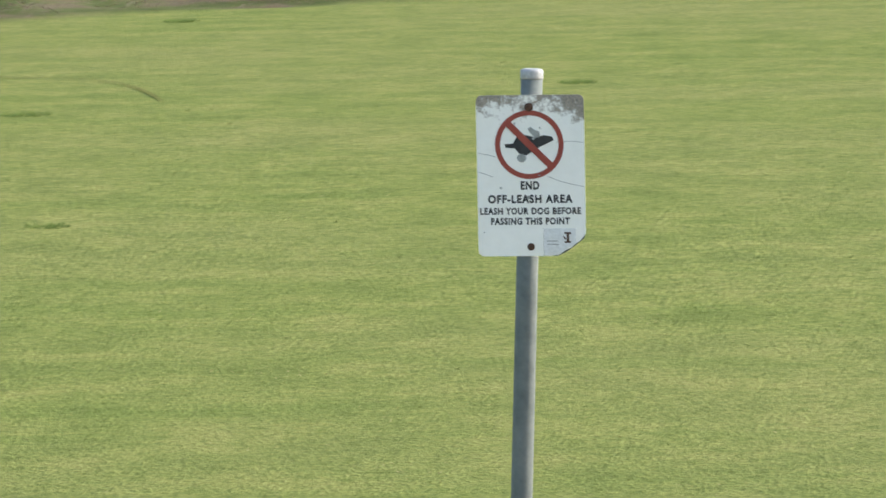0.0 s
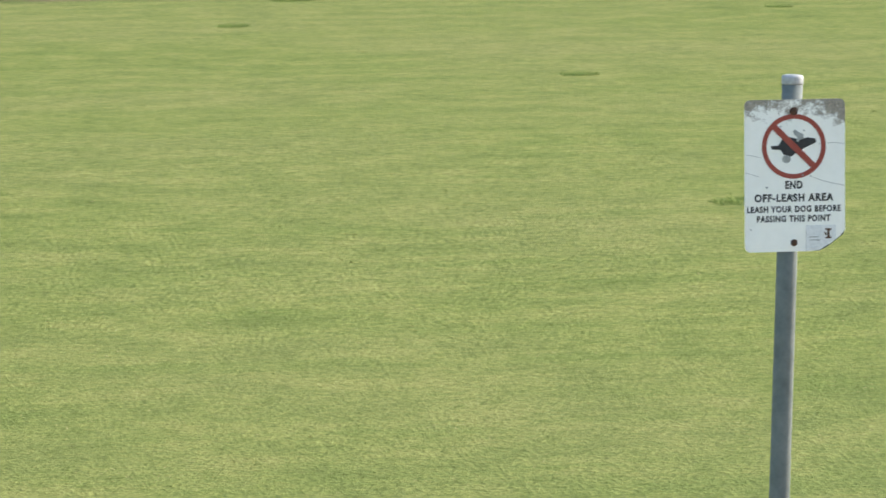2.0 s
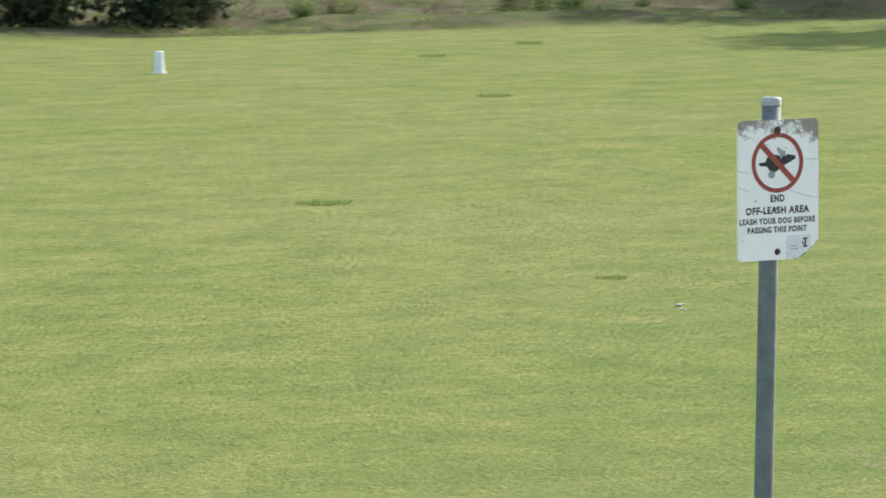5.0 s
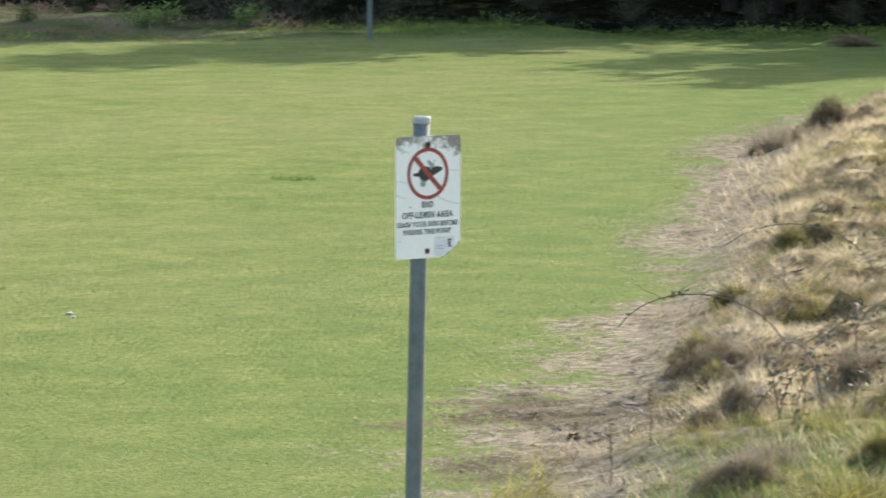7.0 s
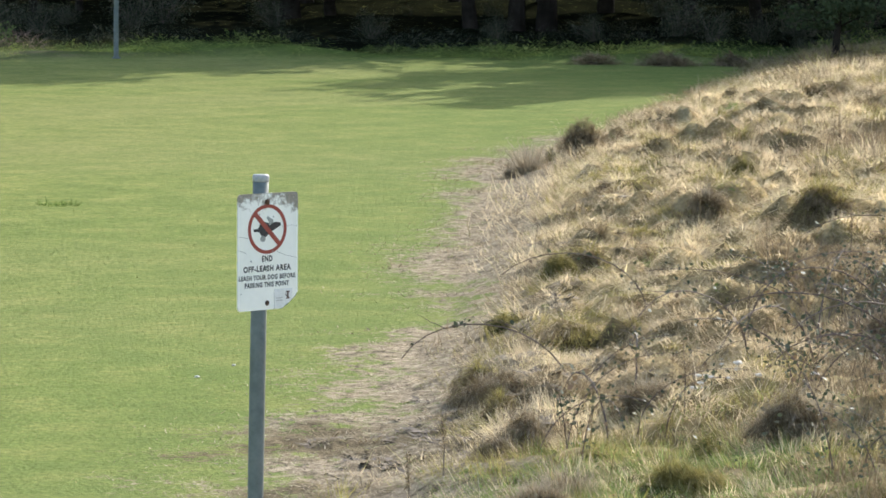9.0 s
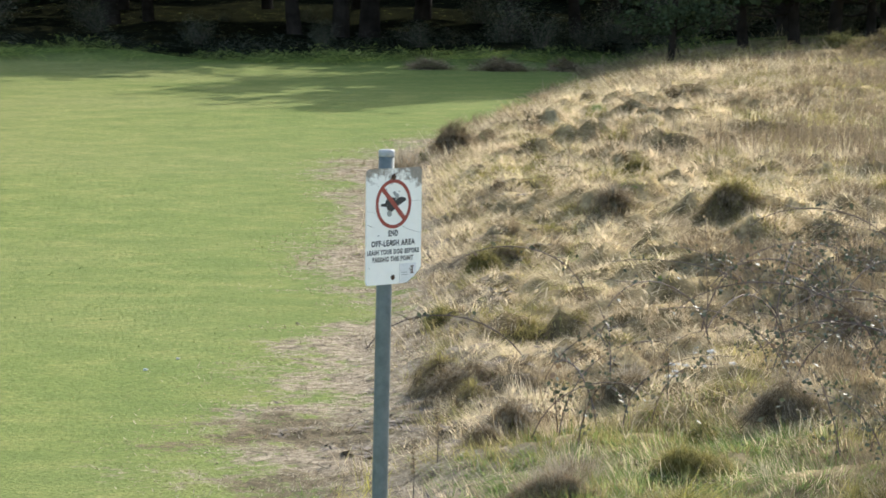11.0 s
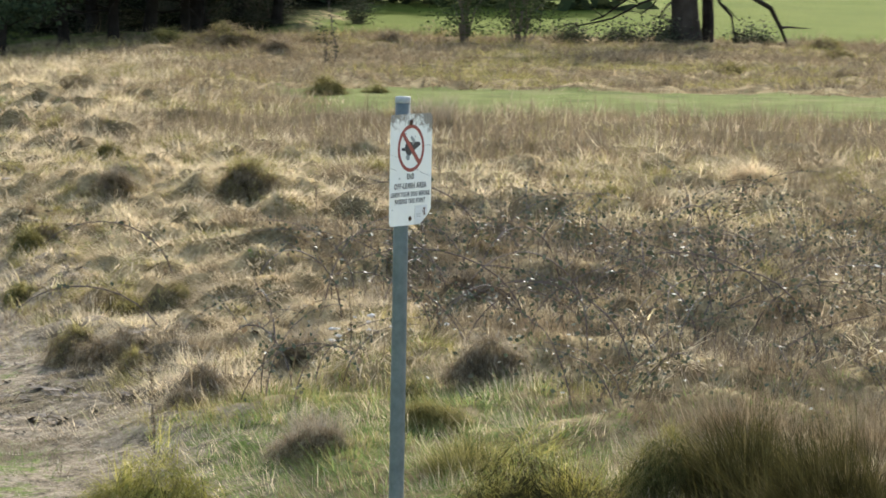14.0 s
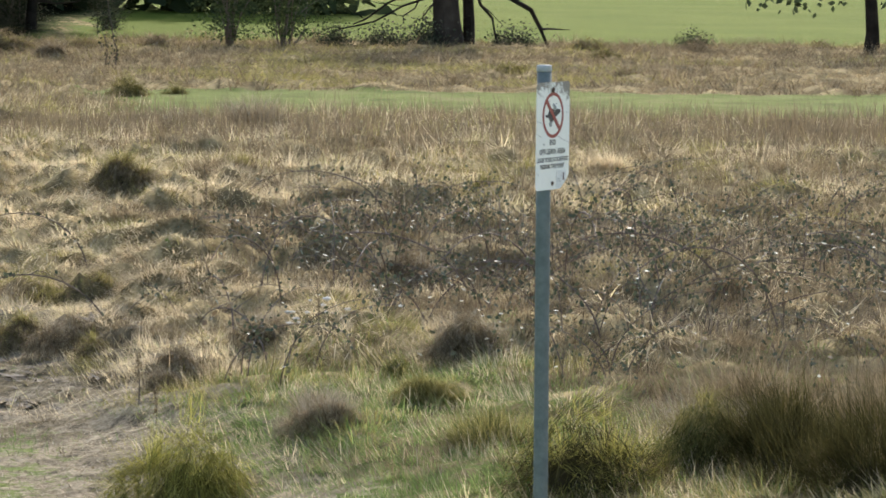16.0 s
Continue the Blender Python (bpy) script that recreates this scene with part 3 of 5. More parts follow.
for name, count, seed, mat, sizes, label in (
    ("pale_tussocks", 900, 48, M_DRY, (0.5, 1.15), "shaggy straw-coloured tussocks on the bank"),
    ("olive_tussocks", 800, 53, M_OLIVE, (0.4, 0.9), "shaggy olive-green tussocks on the bank"),
):
    cover(name, small_mops, count, (0.5, 30, -3.5, 30), lambda x, y: bank_keep(x, y) * (1 - zones(x, y)["lush"]) * smooth(5, 9, np.hypot(x, y)) * patch(x, y, 1.4, seed, 0.38, 0.65), sizes, mat, label, "grass tussocks")


def far_bank(x, y):
    z = zones(x, y)
    return z["rough"] * smooth(30, 34, np.maximum(x, y)) * (1 - smooth(68, 70, z["s"])) * (1 - 0.75 * stem_zone(x, y))


x, y = scatter(420000, 26, 66, 8, 50, lambda x, y: far_bank(x, y))
kind = vnoise(x, y, 2.0, 47) + rng.random(len(x)) * 0.25 + 0.12 + 0.28 * smooth(45, 46.5, zones(x, y)["s"])
fur("far_dry_grass", x[kind < 0.75], y[kind < 0.75], (0.10, 0.26), (0.010, 0.018), (0.1, 0.8), M_FAR, "pale dry grass far along the bank", "dry grass", 1)
fur("far_dead_grass", x[(kind >= 0.75) & (kind < 1.12)], y[(kind >= 0.75) & (kind < 1.12)], (0.12, 0.34), (0.010, 0.020), (0.2, 1.1), M_BROWN, "brown dead grass far along the bank", "dead grass", 1)
fur("far_olive_grass", x[kind >= 1.12], y[kind >= 1.12], (0.1, 0.3), (0.010, 0.020), (0.2, 1.0), M_OLIVE, "olive grass far along the bank", "grass", 1)
farm = [mop_arrays(50 + s, 70, 0.5, 0.26, 0.020, 0.26, 0.3) for s in range(5)]
cover("far_tussocks", farm, 1500, (30, 66, 8, 48), lambda x, y: far_bank(x, y) * patch(x, y, 3.0, 49, 0.4, 0.7), (0.4, 0.9), M_BROWN, "brown grass tussocks far along the bank", "dead grass")


def straw_keep(x, y):
    z = zones(x, y)
    bare = smooth(1.7, 0.4, np.hypot((x - 7.8) * 0.8, y - 8.4) + (vnoise(x, y, 0.4, 21) - 0.5) * 1.6)
    return np.clip((1 - 0.8 * bare) * z["straw"] * (0.25 + patch(x, y, 0.6, 52, 0.3, 0.6)), 0, 1)


x, y = scatter(850000, 3, 34, 3, 36, straw_keep)
n = len(x)
stuff("fallen_straw", ribbons(np.stack([x, y, ground_z(x, y) + 0.004], 1), rng.uniform(0, 6.28, n), rng.uniform(0.02, 0.07, n), rng.uniform(0.004, 0.009, n), rng.uniform(1.1, 1.54, n), rng.uniform(-0.25, 0.15, n), 1), M_STRAW, "flattened pale straw along the edge of the lawn", "straw")

# clods of bare soil and dead leaves in the straw
x, y = scatter(22000, 4, 24, 4.5, 25, lambda x, y: smooth(0.1, 0.5, zones(x, y)["straw"]) * smooth(2.3, 0.3, np.hypot((x - 7.8) * 0.8, y - 8.4)) * 0.95 + 0.4 * zones(x, y)["straw"] * patch(x, y, 0.8, 63, 0.45, 0.65))
clod = [fan_arrays(60 + s, 16, 0.06, 0.085, 0.04, 1.0, 0.5, 1) for s in range(3)]
stuff("soil_clods", lay(clod, x, y, rng.uniform(0.5, 1.7, len(x)), rng.uniform(0, 6.28, len(x)), rng.uniform(0.25, 0.55, len(x))), plain("soil", (0.085, 0.063, 0.044), (0.17, 0.132, 0.092), 9, 0.95), "crumbled dark soil and leaf litter on the straw", "soil")

cover("straw_tussocks", [mop_arrays(95 + s, 80, 0.16, 0.07, 0.006, 0.12, 0.4) for s in range(4)], 2600, (3, 28, 4, 30), lambda x, y: zones(x, y)["straw"] * patch(x, y, 0.7, 59, 0.42, 0.62) * 0.7, (0.5, 1.3), M_BROWN, "small flattened brown tussocks in the straw", "dead grass")

# lush green grass near the post and along the swale
lush = [fan_arrays(70 + s, 60, 0.17, 0.10 + 0.03 * s, 0.005, 1.0, 0.15, 2) for s in range(4)]
cover("green_grass", lush, 2300, (2.4, 9.5, 0.0, 7.2), lambda x, y: np.maximum(zones(x, y)["lush"], 0.25 * smooth(3.4, 1.5, np.hypot((x - 6.4) * 0.75, y - 4.6))) * (0.3 + patch(x, y, 0.9, 55, 0.35, 0.6)), (0.5, 1.2), M_GREEN, "fresh green grass in a hollow of the bank", "grass")
cover("swale_grass", lush, 300, (30, 50, 4, 28), lambda x, y: zones(x, y)["swale"], (0.6, 1.2), M_GREEN, "green grass of a mown strip beyond the bank", "grass", (0.4, 0.8))
cover("edge_grass", [fan_arrays(85 + s, 40, 0.14, 0.07, 0.007, 1.1, 0.3, 1) for s in range(4)], 8200, (3, 28, 4, 30), lambda x, y: zones(x, y)["straw"] * patch(x, y, 0.8, 56, 0.45, 0.62), (0.5, 1.2), M_GREEN, "short green grass growing back through the straw", "grass")
# thin reddish stems standing before the strip
x, y = scatter(46000, 19, 40, 1, 27, lambda x, y: stem_zone(x, y) * (0.2 + patch(x, y, 1.5, 57, 0.3, 0.65)))
n = len(x)
stuff("thin_stems", ribbons(np.stack([x, y, ground_z(x, y)], 1), rng.uniform(0, 6.28, n), rng.uniform(0.15, 0.46, n), rng.uniform(0.006, 0.011, n), rng.uniform(0.0, 0.25, n), rng.uniform(0.1, 0.5, n), 2), blade_mat("stem_blade", [(0, (0.135, 0.10, 0.062)), (1, (0.28, 0.215, 0.135))], 0.3), "thin reddish-brown dead stems standing upright", "dead stems")
x, y = scatter(9000, 6, 32, 0, 32, lambda x, y: bank_keep(x, y) * 0.35 * patch(x, y, 2.0, 58, 0.35, 0.65))
n = len(x)
stuff("dead_stems", ribbons(np.stack([x, y, ground_z(x, y)], 1), rng.uniform(0, 6.28, n), rng.uniform(0.25, 0.6, n), rng.uniform(0.004, 0.008, n), rng.uniform(0.0, 0.35, n), rng.uniform(0.1, 0.6, n), 2), M_BROWN, "thin brown dead stems among the tussocks", "dead stems")


# ---- clumps that stand out ----
def dome_blades(seed, n, radius, height, width, length, lift=(0.05, 0.6), sweep=0.0, lobes=4):
    """Locks of blades rooted over a few merged lumps, hanging down their sides: arrays. sweep: how far all lean one way."""
    r = np.random.default_rng(seed)
    per = 9
    m = n // per
    ang = r.uniform(0, 6.28) + np.arange(lobes) * 2.4
    off = r.uniform(0.3, 0.75, lobes)
    off[0] = 0
    cx, cy = np.cos(ang) * off * radius, np.sin(ang) * off * radius
    rad, tall = radius * r.uniform(0.45, 0.72, lobes), height * r.uniform(0.45, 0.85, lobes)
    rad[0], tall[0] = radius * 0.75, height
    k = r.choice(lobes, m, p=rad ** 2 / np.sum(rad ** 2))
    a, d = r.uniform(0, 6.28, m), r.random(m) ** 0.6
    rep = lambda q, noise: np.repeat(q, per) + r.normal(0, noise, m * per)
    top = tall[k] * (1 - d ** 2.2) * r.uniform(0.8, 1.1, m)
    slope = np.arctan2(1.8 * tall[k] * d, rad[k])
    az = a + r.normal(0, 0.6, m)
    if sweep:
        az = np.arctan2(np.sin(az) + sweep * 0.77, np.cos(az) + sweep * -0.64)
    lean = np.pi / 2 + slope - r.uniform(*lift, m) - (0.5 if sweep else 0.1)
    px, py = cx[k] + np.cos(a) * d * rad[k], cy[k] + np.sin(a) * d * rad[k]
    spread = 0.03 * radius / 0.3
    base = np.stack([rep(px, spread), rep(py, spread), np.repeat(top, per) + r.uniform(-0.03, 0.02, m * per)], 1)
    az, q = rep(az, 0.22), m * per
    size = np.repeat(length * r.uniform(0.5, 1.4, m), per) * r.uniform(0.6, 1.2, q)
    return ribbons(base, az, size, width * r.uniform(0.6, 1.4, q), np.clip(rep(lean, 0.18), 0.05, 2.6), r.uniform(-0.3, 0.45, q), 2, az + np.pi / 2 + r.normal(0, 0.4, q))


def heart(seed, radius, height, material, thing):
    """An added dome that stops the view through a tussock and darkens its depth."""
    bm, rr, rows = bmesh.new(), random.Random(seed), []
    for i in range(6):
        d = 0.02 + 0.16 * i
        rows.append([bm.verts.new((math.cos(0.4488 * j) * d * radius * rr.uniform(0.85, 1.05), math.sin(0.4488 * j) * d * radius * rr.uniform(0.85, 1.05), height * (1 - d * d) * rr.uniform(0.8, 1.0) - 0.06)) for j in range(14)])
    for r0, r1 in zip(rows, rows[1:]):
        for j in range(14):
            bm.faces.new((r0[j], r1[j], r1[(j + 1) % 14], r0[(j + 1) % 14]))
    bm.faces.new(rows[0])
    part("heart", bm, material, thing, "filler dome that darkens the tussock's inside")


def clump(x, y, radius, height, palette, label, shape="dome"):
    """A single grass tussock: a filler heart, a skirt of fallen blades and a looser tuft on top."""
    low, high, core = palette
    radius, height = radius * (1.0 if x < 7 else 0.72), height * (1.0 if x < 7 else 0.88)
    thing = tagged(new("grass_tussock"), label, "grass tussock")
    seed = int(abs(x * 131 + y * 37)) + 5
    far = float(np.clip(math.hypot(x + 12, y + 10) / 38, 0.7, 2.0))
    w, n = 0.0065 * far, int(np.clip(4600 * (radius / 0.3) * (height / 0.3) / far ** 2, 700, 4000))
    long = min(radius * 0.5, 0.2)
    if shape == "fan":
        a = dome_blades(seed, n // 3, radius, height * 0.35, w, long, (0.4, 1.2))
        b = fan_arrays(seed + 1, n // 4, radius * 0.75, height * 0.85, w * 0.8, 0.8, 0.05)
    elif shape == "swept":
        a = dome_blades(seed, n, radius, height * 0.62, w, radius * 0.6, (0.3, 1.1), 0.35)
        b = dome_blades(seed + 1, n // 4, radius, height * 0.62, w * 0.6, height * 0.8, (0.7, 1.5), 0.9)
    else:
        a = dome_blades(seed, n, radius, height * 0.9, w, long)
        b = dome_blades(seed, n // 2, radius * 0.85, height * 0.97, w * 0.8, long * 1.2, (0.5, 1.3) if far < 1.6 else (0.1, 0.6))
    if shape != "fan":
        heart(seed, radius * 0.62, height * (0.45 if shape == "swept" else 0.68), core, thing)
    tagged(part("skirt", fast_mesh("skirt", *a, low), None, thing), kind="stuff")
    tagged(part("tuft", fast_mesh("tuft", *b, high), None, thing), kind="stuff")
    thing.matrix_world = Matrix.Translation((x, y, float(ground_z(x, y)) - 0.02))
    return thing


RUSSET, BROWN, OLIVE, STRAW = (M_BROWN, M_BROWN, M_CORE_SHADE), (M_BROWN, M_STRAW, M_STRAWBED), (M_OLIVE, M_OLIVE, M_STRAWBED), (M_DRY, M_DRY, M_STRAWBED)
DARK, MIXED, FRESH = (M_DUSK, M_OLIVE, M_STRAWBED), (M_BROWN, M_OLIVE, M_CORE_SHADE), (M_GREEN, M_GREEN, M_STRAWBED)
SHADE, YELLOW = (M_DEEP, M_OLIVE, M_STRAWBED), (M_LIME, M_YELLOW, M_STRAWBED)
# at the lawn's corner and along the straw
for x, y, r, h, palette, shape, label in (
    (25.1, 25.3, 0.20, 0.62, BROWN, "fan", "tall thin brown grass tussock at the lawn's edge"),
    (24.7, 25.2, 0.16, 0.24, BROWN, "dome", "low dark brown tussock at the lawn's edge"),
    (26.1, 25.95, 0.17, 0.22, SHADE, "dome", "small dark green grass tussock at the lawn's edge"),
    (26.6, 25.9, 0.40, 0.42, RUSSET, "dome", "rounded dark brown dead grass tussock by the lawn"),
    (24.0, 23.05, 0.19, 0.25, SHADE, "dome", "small dark green grass tussock in dry grass"),
    (27.9, 26.3, 0.34, 0.22, OLIVE, "dome", "yellowish olive tussock on the bank's shoulder"),
    (23.0, 21.0, 0.26, 0.28, DARK, "dome", "dark green grass tussock capping a dry hummock"),
    (21.6, 19.9, 0.30, 0.22, MIXED, "dome", "brown and olive tussock on a dry hummock"),
    (20.4, 19.1, 0.28, 0.24, BROWN, "dome", "shaggy brown tussock beside the straw"),
    (19.4, 18.4, 0.20, 0.17, BROWN, "dome", "low brown tussock beside the straw"),
    (14.5, 13.6, 0.30, 0.32, DARK, "dome", "dark olive grass tussock at the straw's edge"),
    (15.3, 14.05, 0.32, 0.30, MIXED, "dome", "long dark olive tussock beside the straw"),
    (12.3, 11.9, 0.28, 0.14, SHADE, "dome", "low dark green tussock in the straw"),
    (9.45, 9.1, 0.28, 0.33, MIXED, "dome", "large shaggy olive and brown grass tussock"),
):
    clump(x, y, r, h, palette, label, shape)
# over the open bank
for x, y, r, h, palette, shape, label in (
    (25.8, 22.3, 0.36, 0.22, DARK, "dome", "long dark olive tussock on the bank"),
    (26.9, 22.7, 0.24, 0.22, DARK, "dome", "small dark olive tussock on the bank"),
    (30.7, 27.2, 0.30, 0.10, FRESH, "dome", "bright green patch of grass on the bank"),
    (21.45, 18.1, 0.30, 0.36, DARK, "dome", "dark green and brown tussock on the bank"),
    (20.5, 17.7, 0.30, 0.20, BROWN, "dome", "dull brown grass tussock between dry hummocks"),
    (18.5, 15.75, 0.30, 0.20, BROWN, "dome", "flat brown grass tussock between dry hummocks"),
    (15.35, 13.4, 0.36, 0.22, FRESH, "dome", "bright green grass tussock among dry blades"),
    (17.9, 13.7, 0.44, 0.30, MIXED, "dome", "domed olive-green grass tussock on the bank"),
    (17.4, 11.2, 0.44, 0.25, BROWN, "dome", "broad flat dark brown grass tussock"),
    (19.0, 10.4, 0.22, 0.44, OLIVE, "fan", "pointed olive-green grass tussock on the bank"),
    (19.1, 10.45, 0.24, 0.28, DARK, "dome", "dark foot of a pointed olive tussock"),
    (20.0, 14.4, 0.18, 0.17, DARK, "dome", "small olive grass tussock in the dry grass"),
    (20.35, 13.9, 0.18, 0.32, OLIVE, "fan", "thin olive grass tussock in the dry grass"),
):
    clump(x, y, r, h, palette, label, shape)
for x, y, r, h, palette, shape, label in (
    (20.0, 12.2, 0.30, 0.21, MIXED, "dome", "green and brown grass tussock on the bank"),
    (23.5, 10.4, 0.45, 0.18, MIXED, "dome", "long pale tussock with an olive foot"),
    (22.5, 10.8, 0.50, 0.13, STRAW, "dome", "low straw-coloured tussock far on the bank"),
    (28.9, 18.9, 0.45, 0.62, BROWN, "fan", "tall reddish-brown dead stems in a clump"),
    (28.9, 19.9, 0.40, 0.40, BROWN, "fan", "reddish-brown dead stems in a loose clump"),
    (36.2, 31.5, 0.45, 0.40, BROWN, "fan", "brown dead stems standing on the far bank"),
    (35.5, 25.0, 0.50, 0.30, DARK, "dome", "dark olive tussock beside the green strip"),
    (36.3, 24.7, 0.30, 0.20, DARK, "dome", "low dark olive tussock beside the green strip"),
    (46.4, 24.5, 0.50, 0.24, DARK, "dome", "dark grass tussock beyond the green strip"),
    (46.0, 22.1, 0.50, 0.24, BROWN, "dome", "brown grass tussock beyond the green strip"),
    (53.7, 26.3, 0.45, 0.24, DARK, "dome", "dark grass tussock before the paddock"),
    (47.3, 45.1, 0.95, 0.30, RUSSET, "dome", "brown bracken clump at the corner of the lawn"),
    (46.4, 46.2, 0.8, 0.22, RUSSET, "dome", "low brown bracken clump at the corner of the lawn"),
    (48.2, 44.2, 0.7, 0.26, RUSSET, "dome", "brown bracken clump between lawn and bank"),
    (50.0, 38.8, 0.75, 0.42, SHADE, "dome", "green grassy hump at the foot of the trees"),
    (49.0, 36.6, 1.15, 0.50, MIXED, "dome", "broad brown grassy hump before the trees"),
):
    clump(x, y, r, h, palette, label, shape)
# near the post and the hollow
for x, y, r, h, palette, shape, label in (
    (9.0, 8.35, 0.38, 0.32, BROWN, "dome", "shaggy brown grass tussock beside an olive one"),
    (8.5, 7.85, 0.26, 0.26, MIXED, "dome", "brown and olive tussock at the straw's edge"),
    (7.5, 6.55, 0.28, 0.34, BROWN, "dome", "shaggy reddish brown tussock at the straw's edge"),
    (7.1, 6.4, 0.20, 0.20, BROWN, "dome", "low brown tussock at the straw's edge"),
    (8.5, 6.45, 0.34, 0.25, BROWN, "dome", "dull brown grass mound by pale litter"),
    (7.85, 4.6, 0.32, 0.30, BROWN, "dome", "brown dead grass mound by the hollow"),
    (11.4, 7.05, 0.34, 0.28, BROWN, "dome", "dark brown dead grass mound among brambles"),
    (7.4, 4.85, 0.15, 0.18, SHADE, "dome", "small dark green tussock in the hollow"),
    (9.6, 4.25, 0.20, 0.20, SHADE, "dome", "small dark green tussock among brambles"),
    (5.4, 4.2, 0.22, 0.17, BROWN, "dome", "brown dead grass tussock in the green hollow"),
    (4.05, 4.3, 0.40, 0.42, YELLOW, "dome", "yellow-green bushy grass tussock near the post"),
    (4.5, 1.35, 0.30, 0.34, SHADE, "dome", "dark green tussock behind a yellow-tipped one"),
    (3.65, 1.7, 0.48, 0.50, (M_SHAGGY, M_YELLOW, M_CORE_SHADE), "dome", "dark olive and yellow tussock near the post"),
    (4.5, 0.9, 0.40, 0.50, (M_SHAGGY, M_SHAGGY, M_CORE_SHADE), "swept", "tall wind-swept olive and brown grass tussock"),
):
    clump(x, y, r, h, palette, label, shape)
for x, y, r, h, palette, shape, label in (
    (3.9, 0.15, 0.46, 0.58, (M_SHAGGY, M_SHAGGY, M_CORE_SHADE), "swept", "large dark wind-swept grass tussock near the post"),
    (4.5, -0.5, 0.46, 0.55, (M_SHAGGY, M_SHAGGY, M_CORE_SHADE), "swept", "large dark olive grass tussock near the post"),
    (5.3, 1.75, 0.30, 0.42, BROWN, "fan", "pale dry grass stalks leaning over the green"),
    (6.1, 1.9, 0.36, 0.40, RUSSET, "fan", "wispy brown dead grass standing by the hollow"),
    (6.2, 1.0, 0.40, 0.44, RUSSET, "fan", "wispy brown dead grass behind dark tussocks"),
    (6.0, 4.6, 0.16, 0.30, BROWN, "fan", "thin brown grass tussock by the green hollow"),
    (5.0, 2.9, 0.26, 0.30, SHADE, "fan", "tall thin olive grass tuft in the hollow"),
    (6.4, 4.1, 0.20, 0.18, OLIVE, "dome", "olive tussock in the green hollow"),
):
    clump(x, y, r, h, palette, label, shape)

# darker tufts that the mower left on the lawn
TUFTS = ((-3.0, 34.9, 0.30), (-5.85, 20.3, 0.22), (1.43, 45.6, 0.32), (4.8, 35.9, 0.30), (3.98, 21.5, 0.34), (17.86, 25.3, 0.34), (22.6, 47.9, 0.30), (18.8, 38.4, 0.34), (9.9, 24.7, 0.32), (25.9, 50.8, 0.35), (-9.7, 46.8, 0.34), (-8.4, 30.9, 0.32), (10.7, 44.4, 0.3), (9.2, 33.6, 0.32), (-2.5, 25.5, 0.24), (9.6, 48.1, 0.28), (2.8, 51.8, 0.5), (9.0, 17.4, 0.18), (4.0, 19.6, 0.2))
proto = new("grass_tuft", fast_mesh("grass_tuft", *fan_arrays(91, 420, 0.8, 0.22, 0.035, 1.0, 0.2, 2), M_TUFT))
tagged(proto, "low dark green grass tuft standing on the mown lawn", "grass tuft", "tufts on the lawn")
def strew(proto, poses):
    """Copies of a thing at all the poses but the first, which it takes itself."""
    for m in poses[1:]:
        copy_thing(proto, m)
    proto.matrix_world = poses[0]


strew(proto, [Matrix.Translation((x, y, float(ground_z(x, y)))) @ Matrix.Rotation(k * 1.3, 4, "Z") @ Matrix.Diagonal((r * 0.95, r, r * 1.2, 1)) for k, (x, y, r) in enumerate(TUFTS)])

# dark worn spots in the turf
M_WORNSPOT = blade_mat("worn_spot_blade", [(0.0, (0.03, 0.028, 0.018)), (1.0, (0.09, 0.085, 0.05))], 0.1)
spot = new("worn_spot", fast_mesh("worn_spot", *fan_arrays(93, 60, 0.9, 0.16, 0.09, 1.2, 0.9, 1), M_WORNSPOT))
tagged(spot, "small dark worn spot of crumbled turf in the lawn", "worn spot", "worn spots of the lawn", "stuff")
SPOTS = ((-0.7, 16.5, 0.10), (0.48, 11.5, 0.16), (-4.44, 13.3, 0.07), (2.43, 14.85, 0.11), (1.95, 14.87, 0.07), (2.9, 15.2, 0.07), (4.9, 12.7, 0.09), (4.9, 11.8, 0.08), (4.0, 11.4, 0.08), (5.0, 9.6, 0.09), (8.25, 20.0, 0.08), (-6.6, 33.5, 0.12), (-0.65, 37.8, 0.12), (1.40, 10.78, 0.10), (0.45, 11.9, 0.08), (-7.0, 35.0, 0.16), (-5.9, 31.8, 0.16), (-6.4, 35.6, 0.10), (0.3, 17.4, 0.12), (-1.6, 17.2, 0.08), (6.2, 13.4, 0.08), (5.0, 12.2, 0.09), (3.1, 38.5, 0.12))
strew(spot, [Matrix.Translation((x, y, float(ground_z(x, y)))) @ Matrix.Rotation(k * 1.1, 4, "Z") @ Matrix.Diagonal((q * 1.1, q * 0.9, q * 1.2, 1)) for k, (x, y, q) in enumerate(SPOTS)])


# ---- brambles ----
def limb(r, p, d, length, rad, steps=6, sag=0.0, wander=0.22):
    pts, radii = [Vector(p)], [rad]
    d = Vector(d).normalized()
    for k in range(steps):
        d = (d + Vector((r.normal(0, wander), r.normal(0, wander), r.normal(0, wander) - sag))).normalized()
        pts.append(pts[-1] + d * length / steps)
        radii.append(rad * (1 - 0.85 * (k + 1) / steps))
    return pts, radii


